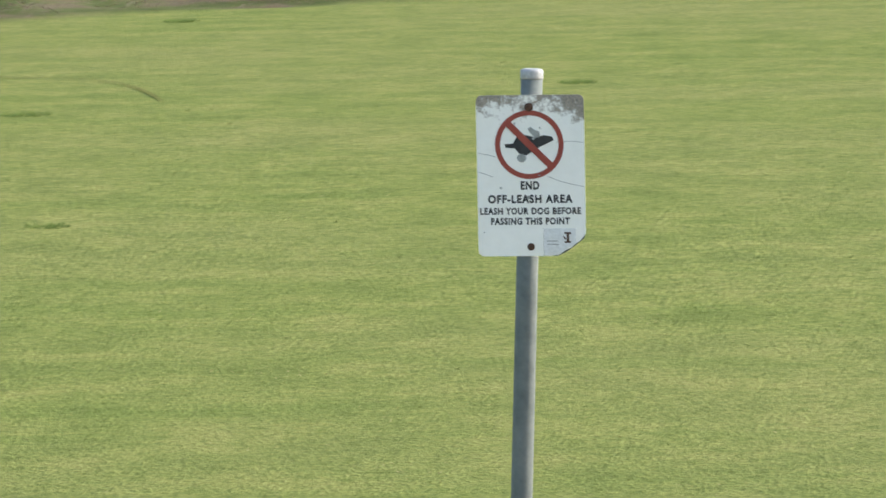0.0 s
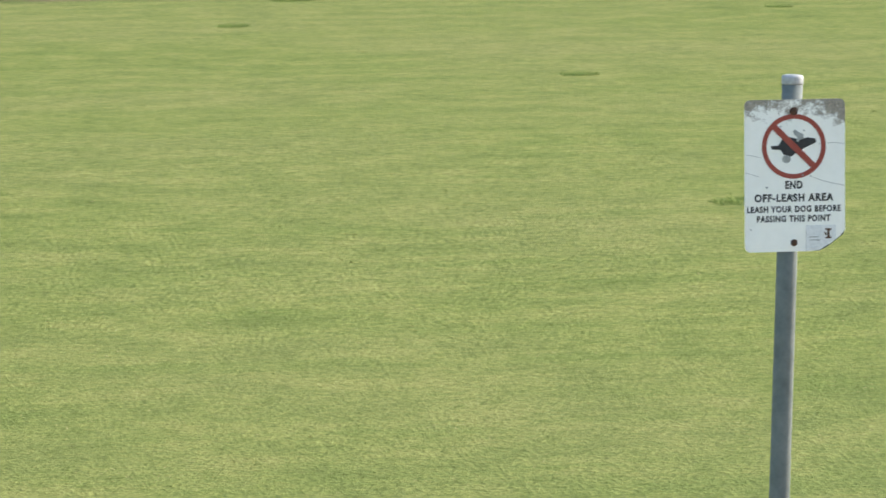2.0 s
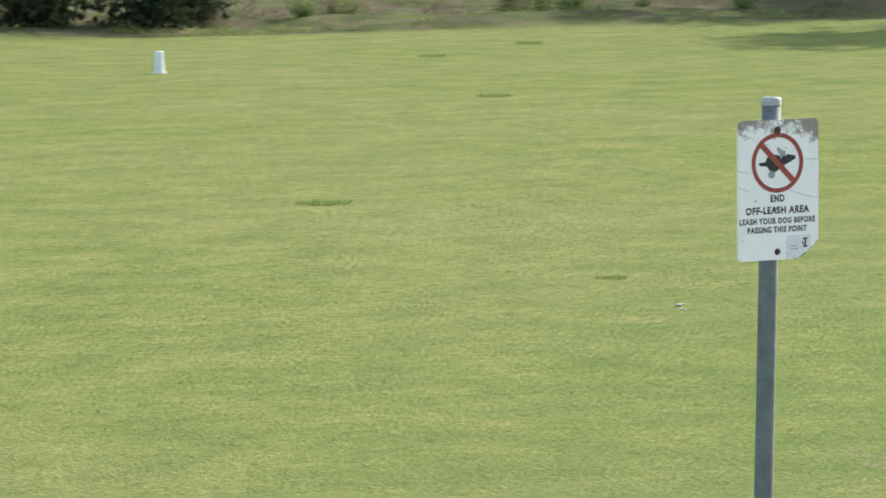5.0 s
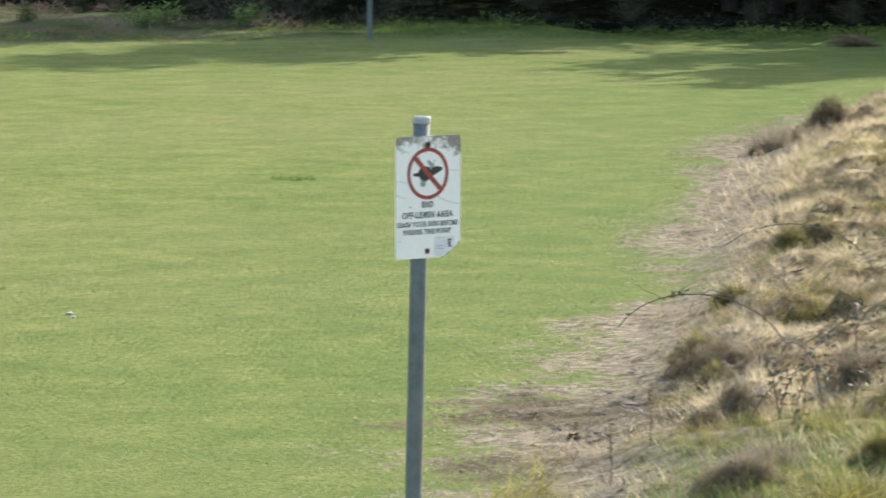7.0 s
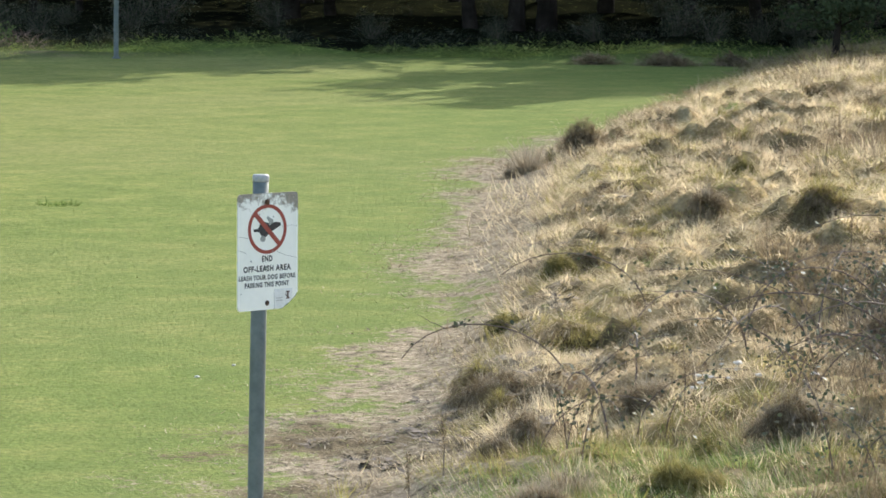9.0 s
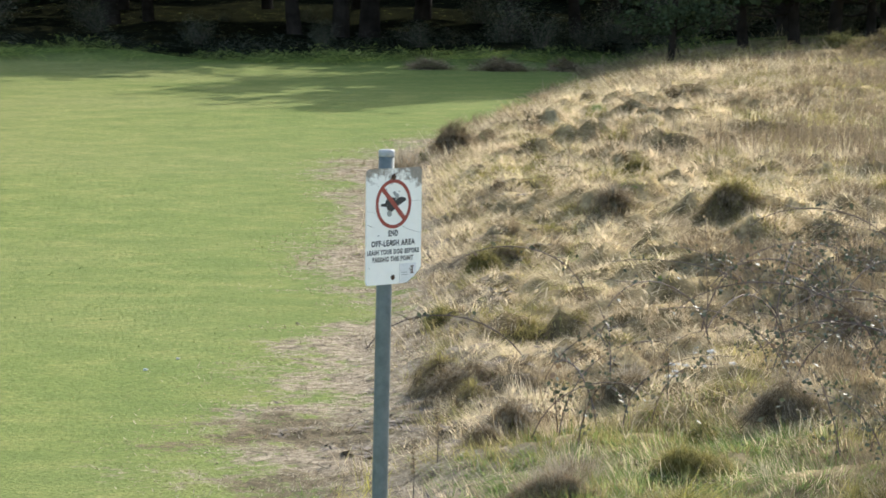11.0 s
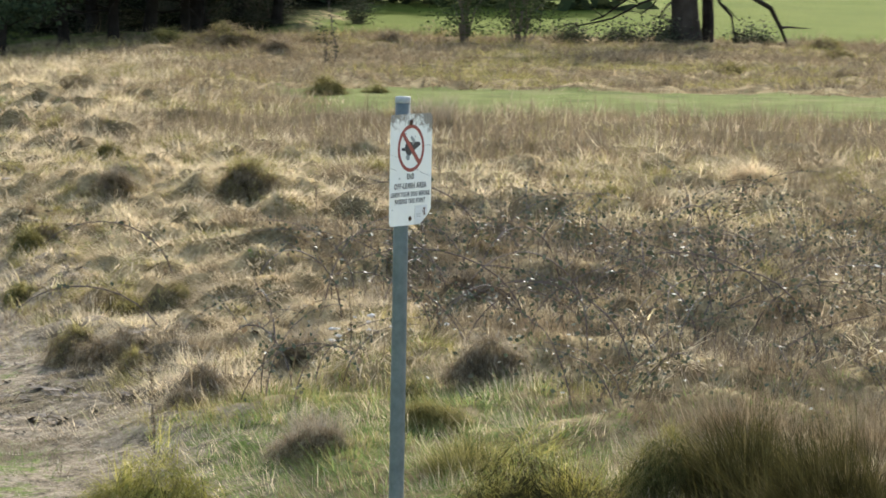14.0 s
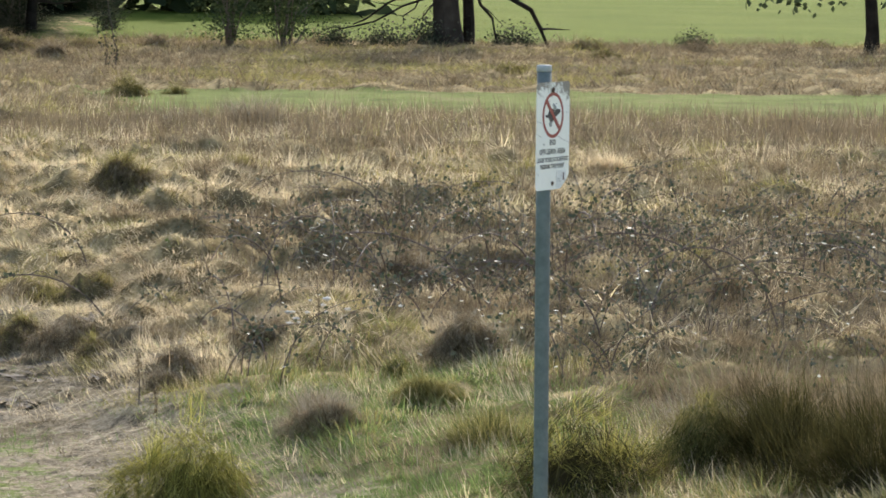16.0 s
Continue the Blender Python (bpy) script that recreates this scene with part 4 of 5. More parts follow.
def leaf_cards(points, size, r, bend=0.5):
    """Small pointed leaves at points, turned at random: arrays."""
    n = len(points)
    v1 = r.normal(0, 1, (n, 3)) + np.array([0, 0, 0.2])
    v1 /= np.linalg.norm(v1, axis=1)[:, None]
    v2 = np.cross(v1, r.normal(0, 1, (n, 3)))
    v2 /= np.linalg.norm(v2, axis=1)[:, None]
    v3 = np.cross(v1, v2)
    s = (size * r.uniform(0.6, 1.4, n))[:, None]
    quad = [points, points + v1 * s * 0.5 + v2 * s * 0.33 + v3 * s * 0.1 * bend, points + v1 * s, points + v1 * s * 0.5 - v2 * s * 0.33 + v3 * s * 0.1 * bend]
    verts = np.stack(quad, 1).reshape(-1, 3)
    return verts, np.arange(4 * n), np.full(n, 4)


def cane_points(r, length, height, az, curl=1.0):
    pts, p, ang = [], np.zeros(3), r.uniform(0.05, 0.35)
    steps = 12
    p[2] = -0.05
    for k in range(steps + 1):
        pts.append(p.copy())
        f = k / steps
        a = ang + curl * 2.0 * f ** 1.3
        p = p + np.array([math.cos(az) * math.sin(a), math.sin(az) * math.sin(a), math.cos(a)]) * length / steps
        az += r.normal(0, 0.06)
    scale = height / max(0.01, max(q[2] for q in pts))
    return [q * np.array([1, 1, min(scale, 1.6)]) for q in pts]


def bramble(seed, canes, length, height, leaves=26):
    r = np.random.default_rng(seed)
    thing = new("bramble")
    tagged(thing, "tangled bramble with arching bare canes and dark leaves", "bramble", "brambles on the bank")
    spots = []
    for k in range(canes):
        pts = cane_points(r, length * r.uniform(0.6, 1.2), height * r.uniform(0.6, 1.15), r.uniform(0, 6.28), r.uniform(0.6, 1.15))
        off = np.array([*r.normal(0, 0.32, 2), 0])
        pts = [p + off for p in pts]
        bm = bmesh.new()
        tube(bm, pts, [0.0052 * (1 - 0.65 * q / len(pts)) for q in range(len(pts))], 5)
        part("cane", bm, M_CANE, thing)
        for q in range(leaves):
            f = r.uniform(0.05, 0.95) * (len(pts) - 1)
            i = int(f)
            spots.append(pts[i] + (pts[i + 1] - pts[i]) * (f - i) + r.normal(0, 0.035, 3))
    part("leaves", fast_mesh("leaves", *leaf_cards(np.array(spots), 0.036, r), M_BRLEAF), None, thing)
    return thing


kinds = [bramble(300 + k, 5 + k % 3, 1.2 + 0.12 * k, 0.42 + 0.06 * (k % 3), 34) for k in range(6)]
r = np.random.default_rng(17)
spots = [(10.35, 8.4), (7.3, 5.75), (12.9, 8.8), (9.2, 5.4), (8.3, 3.4), (9.8, 3.9), (10.9, 4.6), (8.0, 2.0), (11.6, 6.3), (12.6, 5.2), (13.6, 6.9), (14.8, 8.3), (15.6, 6.8), (14.2, 4.8), (12.2, 3.6), (10.5, 2.3), (9.0, 1.1), (11.4, 7.4), (13.4, 9.6), (16.4, 5.6), (15.4, 4.4), (13.3, 2.8), (11.6, 1.4), (16.8, 8.0), (9.7, 6.3), (17.8, 6.9), (7.2, 3.0), (14.4, 6.0), (11.3, 3.3), (12.9, 4.3), (16.0, 9.6), (10.2, 5.2)]
for k, (x, y) in enumerate(spots):
    m = Matrix.Translation((x, y, float(ground_z(x, y)) + 0.02)) @ Matrix.Rotation(r.uniform(0, 6.28), 4, "Z") @ Matrix.Scale(r.uniform(0.75, 1.2), 4)
    if k < 6:
        kinds[k].matrix_world = m
    else:
        copy_thing(kinds[k % 6], m)
# long single canes that arch over the grass
for k, (x, y, az, long, high) in enumerate(((12.6, 10.6, 160, 2.0, 0.5), (9.9, 8.6, 150, 1.7, 0.45), (10.6, 7.6, 185, 1.9, 0.55), (9.9, 6.3, 200, 2.2, 0.6), (10.4, 5.9, 130, 2.0, 0.55), (11.2, 5.6, 215, 2.4, 0.65), (9.7, 5.0, 175, 2.2, 0.6), (12.0, 6.6, 195, 2.0, 0.6), (8.6, 4.0, 120, 1.6, 0.5), (9.6, 3.2, 165, 2.0, 0.6), (11.0, 4.2, 140, 1.9, 0.55), (12.4, 7.9, 170, 1.8, 0.5), (8.8, 6.9, 40, 1.5, 0.45), (13.2, 6.0, 205, 2.1, 0.6), (7.6, 5.9, 60, 1.2, 0.4), (14.0, 8.6, 150, 1.8, 0.5))):
    r = np.random.default_rng(700 + k)
    thing = tagged(new("bramble_cane"), "long bare bramble cane arching over dry grass", "bramble cane", "long canes on the bank")
    pts = cane_points(r, long, high, radians(az), 1.25)
    bm = bmesh.new()
    tube(bm, pts, [0.0068 * (1 - 0.6 * q / len(pts)) for q in range(len(pts))], 6)
    part("cane", bm, M_CANE, thing)
    for q in range(3):
        i = 5 + 2 * q
        bm = bmesh.new()
        tp, tr = limb(r, pts[i], (r.normal(0, 1), r.normal(0, 1), 0.4), 0.28, 0.0035, 4)
        tube(bm, tp, tr, 5)
        part("side_shoot", bm, M_CANE, thing)
    at = np.array([pts[int(q)] for q in r.uniform(1, 12, 22)]) + r.normal(0, 0.03, (22, 3))
    part("leaves", fast_mesh("leaves", *leaf_cards(at, 0.045, r), M_BRLEAF), None, thing)
    thing.matrix_world = Matrix.Translation((x, y, float(ground_z(x, y))))
# low bramble foliage spread between the canes
x, y = scatter(18000, 6, 19, 0, 10.5, lambda x, y: smooth(0.5, 2.5, zones(x, y)["u"] - 0.9) * patch(x, y, 0.9, 61, 0.45, 0.7) * smooth(19, 15, x))
pts = np.stack([x, y, ground_z(x, y) + rng.uniform(0.06, 0.34, len(x))], 1)
stuff("bramble_leaves", leaf_cards(pts, 0.034, np.random.default_rng(3)), M_BRLEAF, "dark glossy bramble leaves spread over the dry grass", "bramble leaves")
# fine dead twigs that knit the brambles together
x, y = scatter(46000, 6, 19.5, 0, 11, lambda x, y: smooth(0.5, 3.2, zones(x, y)["u"] - 0.9) * (0.08 + patch(x, y, 1.1, 62, 0.42, 0.68)) * smooth(19.5, 14, x) * smooth(6.5, 9.5, x))
n = len(x)
stuff("bramble_twigs", ribbons(np.stack([x, y, ground_z(x, y) + rng.uniform(0.0, 0.16, n)], 1), rng.uniform(0, 6.28, n), rng.uniform(0.12, 0.42, n), rng.uniform(0.003, 0.0055, n), rng.uniform(0.1, 1.3, n), rng.uniform(-0.4, 1.4, n), 2), blade_mat("twig_blade", [(0, (0.06, 0.045, 0.033)), (0.6, (0.13, 0.10, 0.072)), (1, (0.28, 0.23, 0.18))], 0.05), "fine grey-brown tangle of dead bramble twigs", "dead twigs")


def dock(x, y, h, label="dry brown dock stalk with a rusty seed head"):
    thing = new("dock_stalk")
    tagged(thing, label, "weed stalk", "dry stalks on the bank")
    bm = bmesh.new()
    tube(bm, [(0, 0, -0.05), (0.01, 0, h * 0.5), (0.0, 0.015, h)], [0.004, 0.0035, 0.002], 5)
    part("stem", bm, M_TWIG, thing)
    r = np.random.default_rng(int(x * 100))
    z = r.uniform(0.45, 1.0, 120) * h
    pts = np.stack([r.normal(0, 0.009, 120), r.normal(0, 0.009, 120), z], 1)
    tagged(part("seed_head", fast_mesh("seed_head", *leaf_cards(pts, 0.015, r), M_BROWN), None, thing), kind="stuff")
    thing.matrix_world = Matrix.Translation((x, y, float(ground_z(x, y))))


for x, y, h in ((25.3, 20.3, 0.55), (13.4, 10.1, 0.7), (8.3, 5.95, 0.5), (6.5, 6.2, 0.34), (31.8, 24.4, 0.6), (10.9, 7.9, 0.5), (5.6, 5.5, 0.4), (15.4, 9.3, 0.6), (16.0, 11.6, 0.5), (19.5, 12.6, 0.5)):
    dock(x, y, h)


# ---- trees ----
def tree(name, seed, height, trunk, low, crown_r, cards, card, label, bark=M_BARK, leaf=M_LEAF, limbs=14, lean=0.0, base_leaf=0.0):
    """Tapered trunk with limbs, and a crown of many leaf sprays round the limbs' ends."""
    r = np.random.default_rng(seed)
    thing = new(name)
    tagged(thing, label, "tree")
    pts, radii = limb(r, (0, 0, -0.3), (lean, 0, 1), height, trunk, 9, -0.05, 0.06)
    radii[0] *= 1.35
    bm = bmesh.new()
    tube(bm, pts, radii, 10)
    part("trunk", bm, bark, thing)
    ends = []
    for k in range(limbs):
        f = low + (0.95 - low) * (k + r.random()) / limbs
        i = min(int(f * 9), 8)
        p = pts[i].lerp(pts[i + 1], f * 9 - i)
        a = r.uniform(0, 6.28)
        reach = crown_r * (1.05 - 0.6 * f) * r.uniform(0.7, 1.2)
        lp, lr = limb(r, p, (math.cos(a), math.sin(a), r.uniform(-0.1, 0.6)), reach, trunk * 0.28 * (1.1 - f), 6, 0.02)
        bm = bmesh.new()
        tube(bm, lp, lr, 6)
        part("limb", bm, bark, thing)
        ends += lp[2:]
    e = np.array([tuple(q) for q in ends])
    c = e[r.integers(0, len(e), cards)] + r.normal(0, 0.42 * crown_r / 3, (cards, 3)) * np.array([1, 1, 0.7])
    c[:, 2] = np.maximum(c[:, 2], base_leaf)
    part("crown", fast_mesh("crown", *leaf_cards(c, card, r, 1.0), leaf), None, thing)
    return thing


def shrub(seed, radius, height, leaf, cards, card, label, stems=9, category="shrub", bare=0.0):
    r = np.random.default_rng(seed)
    thing = new("shrub")
    tagged(thing, label, category)
    ends = []
    for k in range(stems):
        a = r.uniform(0, 6.28)
        sp = r.uniform(0.1, 0.9)
        lp, lr = limb(r, (r.normal(0, 0.08), r.normal(0, 0.08), -0.1), (math.cos(a) * sp * radius / height, math.sin(a) * sp * radius / height, 1), height * r.uniform(0.7, 1.1), 0.02, 6, 0.02)
        bm = bmesh.new()
        tube(bm, lp, lr, 5)
        part("stem", bm, M_TWIG, thing)
        ends += lp[1:]
    e = np.array([tuple(q) for q in ends])
    c = e[r.integers(0, len(e), cards)] + r.normal(0, 0.22 * radius, (cards, 3))
    c[:, 2] = np.abs(c[:, 2]) * (1 - bare) + bare * np.maximum(c[:, 2], height * 0.45)
    part("foliage", fast_mesh("foliage", *leaf_cards(c, card, r, 1.0), leaf), None, thing)
    return thing


def place(proto, k, x, y, turn, size, sink=0.0):
    m = Matrix.Translation((x, y, float(ground_z(x, y)) - sink)) @ Matrix.Rotation(turn, 4, "Z") @ Matrix.Scale(size, 4)
    if k:
        return copy_thing(proto, m)
    proto.matrix_world = m
    return proto


r = np.random.default_rng(77)
woods = [tree("wood_tree", 400 + k, 14.5, 0.15 + 0.035 * k, 0.17, 4.2, 2300, 0.5, "tall dark tree with a dense crown at the wood's edge", limbs=18, base_leaf=2.0) for k in range(3)]
for t in woods:
    t["group"] = "trees of the wood"
spots = [(53.4, 57.4), (54.1, 56.7), (55.9, 57.6), (57.0, 66.5), (52.2, 70.5), (54.6, 65.2), (62.5, 57.2), (63.5, 63.5), (60.5, 53.0), (57.2, 48.5), (65.5, 50.5), (68.0, 57.0), (66.0, 68.5), (60.0, 71.0), (54.5, 75.5), (49.0, 78.0), (58.0, 77.5), (44.0, 79.0), (67.0, 73.0), (47.0, 74.0), (70.0, 63.0), (63.0, 46.5), (57.6, 54.6), (64.0, 76.0)]
for k, (x, y) in enumerate(spots):
    place(woods[k % 3], k >= 3, x, y, r.uniform(0, 6.28), r.uniform(0.85, 1.1) if x > 55 or y < 70 else 0.5)
small = [tree("wood_tree", 420 + k, 6.0, 0.13 + 0.03 * k, 0.14, 2.4, 3600, 0.18, "dark slender tree at the end of the wood", limbs=14, base_leaf=1.15) for k in range(2)]
for t in small:
    t["group"] = "trees of the wood"
for k, (x, y) in enumerate([(52.0, 41.6), (53.9, 42.2), (54.9, 42.0), (57.4, 43.6), (51.2, 42.2), (47.0, 40.4), (59.5, 45.0), (56.0, 45.2), (59.9, 43.3)]):
    place(small[k % 2], k >= 2, x, y, r.uniform(0, 6.28), r.uniform(0.9, 1.15) if k != 5 else 0.55)

bushes = [shrub(440 + k, 1.0, 1.5, M_DARK, 2700, 0.055, "dark grey-green twiggy shrub in the shade of the wood", 16) for k in range(3)]
for t in bushes:
    t["group"] = "shrubs of the wood"
spots = [(44.0, 62.4), (46.2, 64.0), (42.2, 61.0), (47.8, 62.6), (45.0, 66.0), (49.4, 63.4), (40.6, 63.0), (50.8, 61.2), (48.4, 66.0), (51.0, 54.0), (52.4, 52.4), (53.6, 51.0), (54.6, 49.6), (52.6, 49.0), (55.4, 47.6), (53.2, 47.0), (56.6, 50.4), (57.4, 46.2), (50.6, 57.6), (61.0, 65.0), (62.5, 60.5), (57.5, 69.5), (50.5, 69.8), (48.0, 71.0), (44.5, 71.0), (46.5, 68.5), (61.5, 50.0), (64.5, 54.0), (59.5, 66.5), (43.2, 68.8), (62.0, 48.0), (58.8, 44.0), (61.8, 45.0), (63.5, 43.6)]
spots += [(0.86 * q - 0.51 * p, 0.51 * q + 0.86 * p) for q, p in ((74, 7.2), (75, 8.4), (73.5, 9.4), (75.5, 10.6), (74, 11.8), (76, 13.0), (74.5, 14.2), (78, 7.6), (79, 9.6), (78.5, 11.6), (79.5, 13.6), (77.0, 15.2), (72.0, 10.4), (71.5, 12.8))]
for k, (x, y) in enumerate(spots):
    place(bushes[k % 3], k >= 3, x, y, r.uniform(0, 6.28), 0.42 + 0.75 * r.random(), 0.05)

# the depth of the wood: an invented leaf screen supplies its darkness
r = np.random.default_rng(88)
n = 16000
a = r.uniform(0, 1, n)
x = np.where(a < 0.55, r.uniform(20, 80, n), r.normal(79, 1.2, n))
y = np.where(a < 0.55, r.normal(82, 1.2, n), r.uniform(46, 84, n))
stuff("wood_backdrop", leaf_cards(np.stack([x, y, ground_z(x, y) + r.uniform(0, 5.0, n) ** 1.0], 1), 0.7, r), M_LEAF, "invented leaf screen that keeps the back of the wood dark", "thicket")

# low growth in the light along the wood, and scrub beyond the lawn
hump = [mop_arrays(110 + s, 90, 0.42, 0.24, 0.014, 0.16, 0.22) for s in range(5)]
edge_band = lambda x, y: zones(x, y)["wood"] * smooth(5.5, 2.0, zones(x, y)["depth"])
cover("wood_edge_grass", hump, 3400, (38, 60, 44, 64), lambda x, y: edge_band(x, y) * patch(x, y, 1.8, 71, 0.34, 0.56), (0.45, 1.15), M_LUSH, "lush green undergrowth along the edge of the wood", "undergrowth")
# brush spread thicker than it grows, to supply the floor's missing shade
cover("wood_edge_brush", hump, 2600, (38, 66, 42, 72), lambda x, y: zones(x, y)["wood"] * smooth(1.0, 4.0, zones(x, y)["depth"]) * smooth(16, 6.0, zones(x, y)["depth"]) * patch(x, y, 1.6, 73, 0.35, 0.6), (0.5, 1.3), M_DARK, "dark brush, thickened to stand for shade on the wood floor", "brush")
cover("scrub_green", farm, 1500, (8, 42, 52, 62), lambda x, y: zones(x, y)["scrub"] * smooth(3.6, 1.8, zones(x, y)["depth"]) * patch(x, y, 2.0, 72, 0.2, 0.45) * smooth(0, 10, x), (0.25, 0.75), M_SCRUB, "low green scrub along the far side of the lawn", "scrub")
cover("scrub_brown", farm, 1500, (-18, 42, 46, 66), lambda x, y: zones(x, y)["scrub"] * smooth(0.2, 1.4, zones(x, y)["depth"] - 2.9 * smooth(4, 12, x)), (0.5, 1.2), blade_mat("bracken_blade", [(0, (0.12, 0.088, 0.068)), (1, (0.27, 0.20, 0.155))], 0.25), "dead brown bracken beyond the lawn", "bracken")
cover("verge_grass", farm, 1500, (20, 44, 50, 62), lambda x, y: zones(x, y)["scrub"] * smooth(3.4, 1.2, zones(x, y)["depth"]) * patch(x, y, 1.6, 74, 0.3, 0.6), (0.2, 0.55), M_LUSH, "pale green verge grass beyond the lawn", "verge grass")
scrubs = [shrub(460 + k, 0.38, 0.55, M_GREEN if k else M_SCRUB, 900, 0.055, "small round dark green shrub beyond the lawn", 7) for k in range(2)]
for t in scrubs:
    t["group"] = "shrubs beyond the lawn"
for k, (x, y, s) in enumerate([(30.2, 59.6, 1.2), (31.3, 59.4, 1.7), (32.0, 60.4, 1.0), (25.9, 60.0, 0.8), (26.8, 60.4, 0.8), (27.6, 61.4, 0.8), (33.5, 60.4, 0.9), (35.0, 59.0, 0.8), (36.6, 60.2, 1.0), (38.4, 58.6, 0.9), (31.8, 61.6, 0.9), (39.8, 60.0, 1.1), (24.4, 61.0, 0.8), (41.0, 58.6, 0.9)]):
    place(scrubs[k % 2], k >= 2, x, y, r.uniform(0, 6.28), s * 0.75)
big = shrub(470, 1.6, 2.4, M_LEAF, 2600, 0.16, "large dark evergreen bush beyond the lawn", 14, "bush")
for k, (x, y, s) in enumerate([(22.6, 59.4, 0.9), (20.6, 60.0, 1.15), (24.2, 61.0, 0.6), (18.0, 60.6, 1.0)]):
    place(big, k, x, y, 1.3 * k, s)


# ---- trees by the paddock ----
def old_tree(x, y):
    r = np.random.default_rng(501)
    thing = tree("old_tree", 501, 7.5, 0.30, 0.30, 2.6, 1500, 0.22, "old grey-barked tree with bare drooping low branches", M_BARK2, M_SHRUB, 10, base_leaf=2.2)
    bm = bmesh.new()
    pts, radii = limb(r, (0.42, -0.22, -0.3), (0.15, 0, 1), 5.5, 0.14, 7, 0, 0.08)
    tube(bm, pts, radii, 8)
    part("second_stem", bm, M_BARK, thing)
    # the low dead boughs sweep out and down on both sides of the trunk
    side = Vector((0.51, -0.86, 0))
    for k, (reach, z0, mid, end, rad) in enumerate(((1.05, 1.9, 1.1, 0.05, 0.05), (2.0, 2.1, 1.35, 0.0, 0.085), (-1.0, 1.6, 0.95, 0.5, 0.028), (-1.9, 1.8, 0.75, 0.45, 0.034), (-2.4, 1.2, 0.55, 0.25, 0.028), (-0.7, 1.3, 0.6, 0.2, 0.024))):
        pts = []
        for q in range(9):
            f = q / 8
            p = side * reach * f + Vector((r.normal(0, 0.05), r.normal(0, 0.05), z0 * (1 - f) ** 2 + 2 * mid * 1.25 * f * (1 - f) + end * f * f + r.normal(0, 0.03)))
            pts.append(p)
        bm = bmesh.new()
        tube(bm, pts, [rad * (1 - 0.6 * q / 8) for q in range(9)], 6)
        for t in range(3):
            i = 3 + t * 2
            tp, tr = limb(r, pts[i], (side.x * np.sign(reach), side.y * np.sign(reach), r.uniform(-0.6, 0.5)), 0.6, rad * 0.35, 4)
            tube(bm, tp, tr, 5)
        part("bare_bough", bm, M_BARK, thing, "bare dark bough hanging to the ground")
    thing.matrix_world = Matrix.Translation((x, y, float(ground_z(x, y))))


old_tree(57.4, 31.6)
for k, (x, y, h) in enumerate(((53.4, 34.2, 3.1), (54.2, 33.5, 2.8))):
    t = shrub(510 + k, 1.3, h, M_SHRUB, 4200, 0.055, "slender many-stemmed small tree with thin foliage", 11, "tree", 0.15)
    t.matrix_world = Matrix.Translation((x, y, float(ground_z(x, y))))
t = tree("paddock_tree", 520, 6.0, 0.15, 0.2, 2.2, 1400, 0.16, "dark tree with drooping foliage beside the paddock", M_BARK, M_LEAF, 10, base_leaf=0.75)
t.matrix_world = Matrix.Translation((60.6, 23.9, float(ground_z(60.6, 23.9))))
t = shrub(530, 0.3, 1.6, M_DARK, 160, 0.05, "thin sapling with a dark stem on the bank", 2, "sapling")
t.matrix_world = Matrix.Translation((44.1, 31.0, float(ground_z(44.1, 31.0)) - 0.05))
heap = shrub(515, 0.9, 0.6, M_DARK, 1800, 0.06, "low dark brush heap round the old tree's foot", 16, "brush")
for k, (x, y, q) in enumerate(((57.3, 31.9, 1.0), (57.0, 32.9, 0.8), (58.2, 30.6, 0.8), (56.0, 33.4, 0.7), (60.4, 27.6, 0.6))):
    place(heap, k, x, y, 1.1 * k, q)
for k, (x, y) in enumerate(((46.3, 33.6), (56.8, 28.2), (58.3, 26.6), (61.3, 25.3), (52.6, 35.4), (51.6, 36.4))):
    clump(x, y, 0.6, 0.28, MIXED if k % 2 else BROWN, "brown dead grass tussock at the paddock's edge")

# ---- lamp pole beyond the lawn ----
pole = new("light_pole")
tagged(pole, "slim grey steel pole standing beyond the lawn", "pole")
bm = bmesh.new()
tube(bm, [(0, 0, -0.3), (0, 0, 5.5)], [0.05, 0.045], 14)
part("shaft", bm, M_GALV, pole)
bm = bmesh.new()
tube(bm, [(0, 0, -0.05), (0, 0, 0.03)], [0.09, 0.085], 14)
part("base_collar", bm, M_GALV, pole)
pole.matrix_world = Matrix.Translation((39.9, 52.95, float(ground_z(39.9, 52.95))))

# ---- white markers on the lawn ----
M_MARK = plain("white_plastic", (0.70, 0.71, 0.70), (0.80, 0.81, 0.80), 12, 0.5)
for k, (x, y) in enumerate(((13.1, 46.1), (17.1, 45.9))):
    mark = new("field_marker")
    tagged(mark, "small white plastic marker standing on the lawn", "marker", "markers on the lawn")
    bm = bmesh.new()
    tube(bm, [(0, 0, 0.015), (0, 0, 0.20), (0, 0, 0.32), (0, 0, 0.33)], [0.075, 0.066, 0.06, 0.045], 16)
    part("body", bm, M_MARK, mark)
    bm = bmesh.new()
    tube(bm, [(0, 0, -0.01), (0, 0, 0.02)], [0.10, 0.095], 16)
    part("foot", bm, M_MARK, mark)
    mark.matrix_world = Matrix.Translation((x, y, float(ground_z(x, y))))

# ---- litter ----
M_PAPER = plain("crumpled_paper", (0.55, 0.52, 0.46), (0.72, 0.69, 0.62), 40, 0.85)


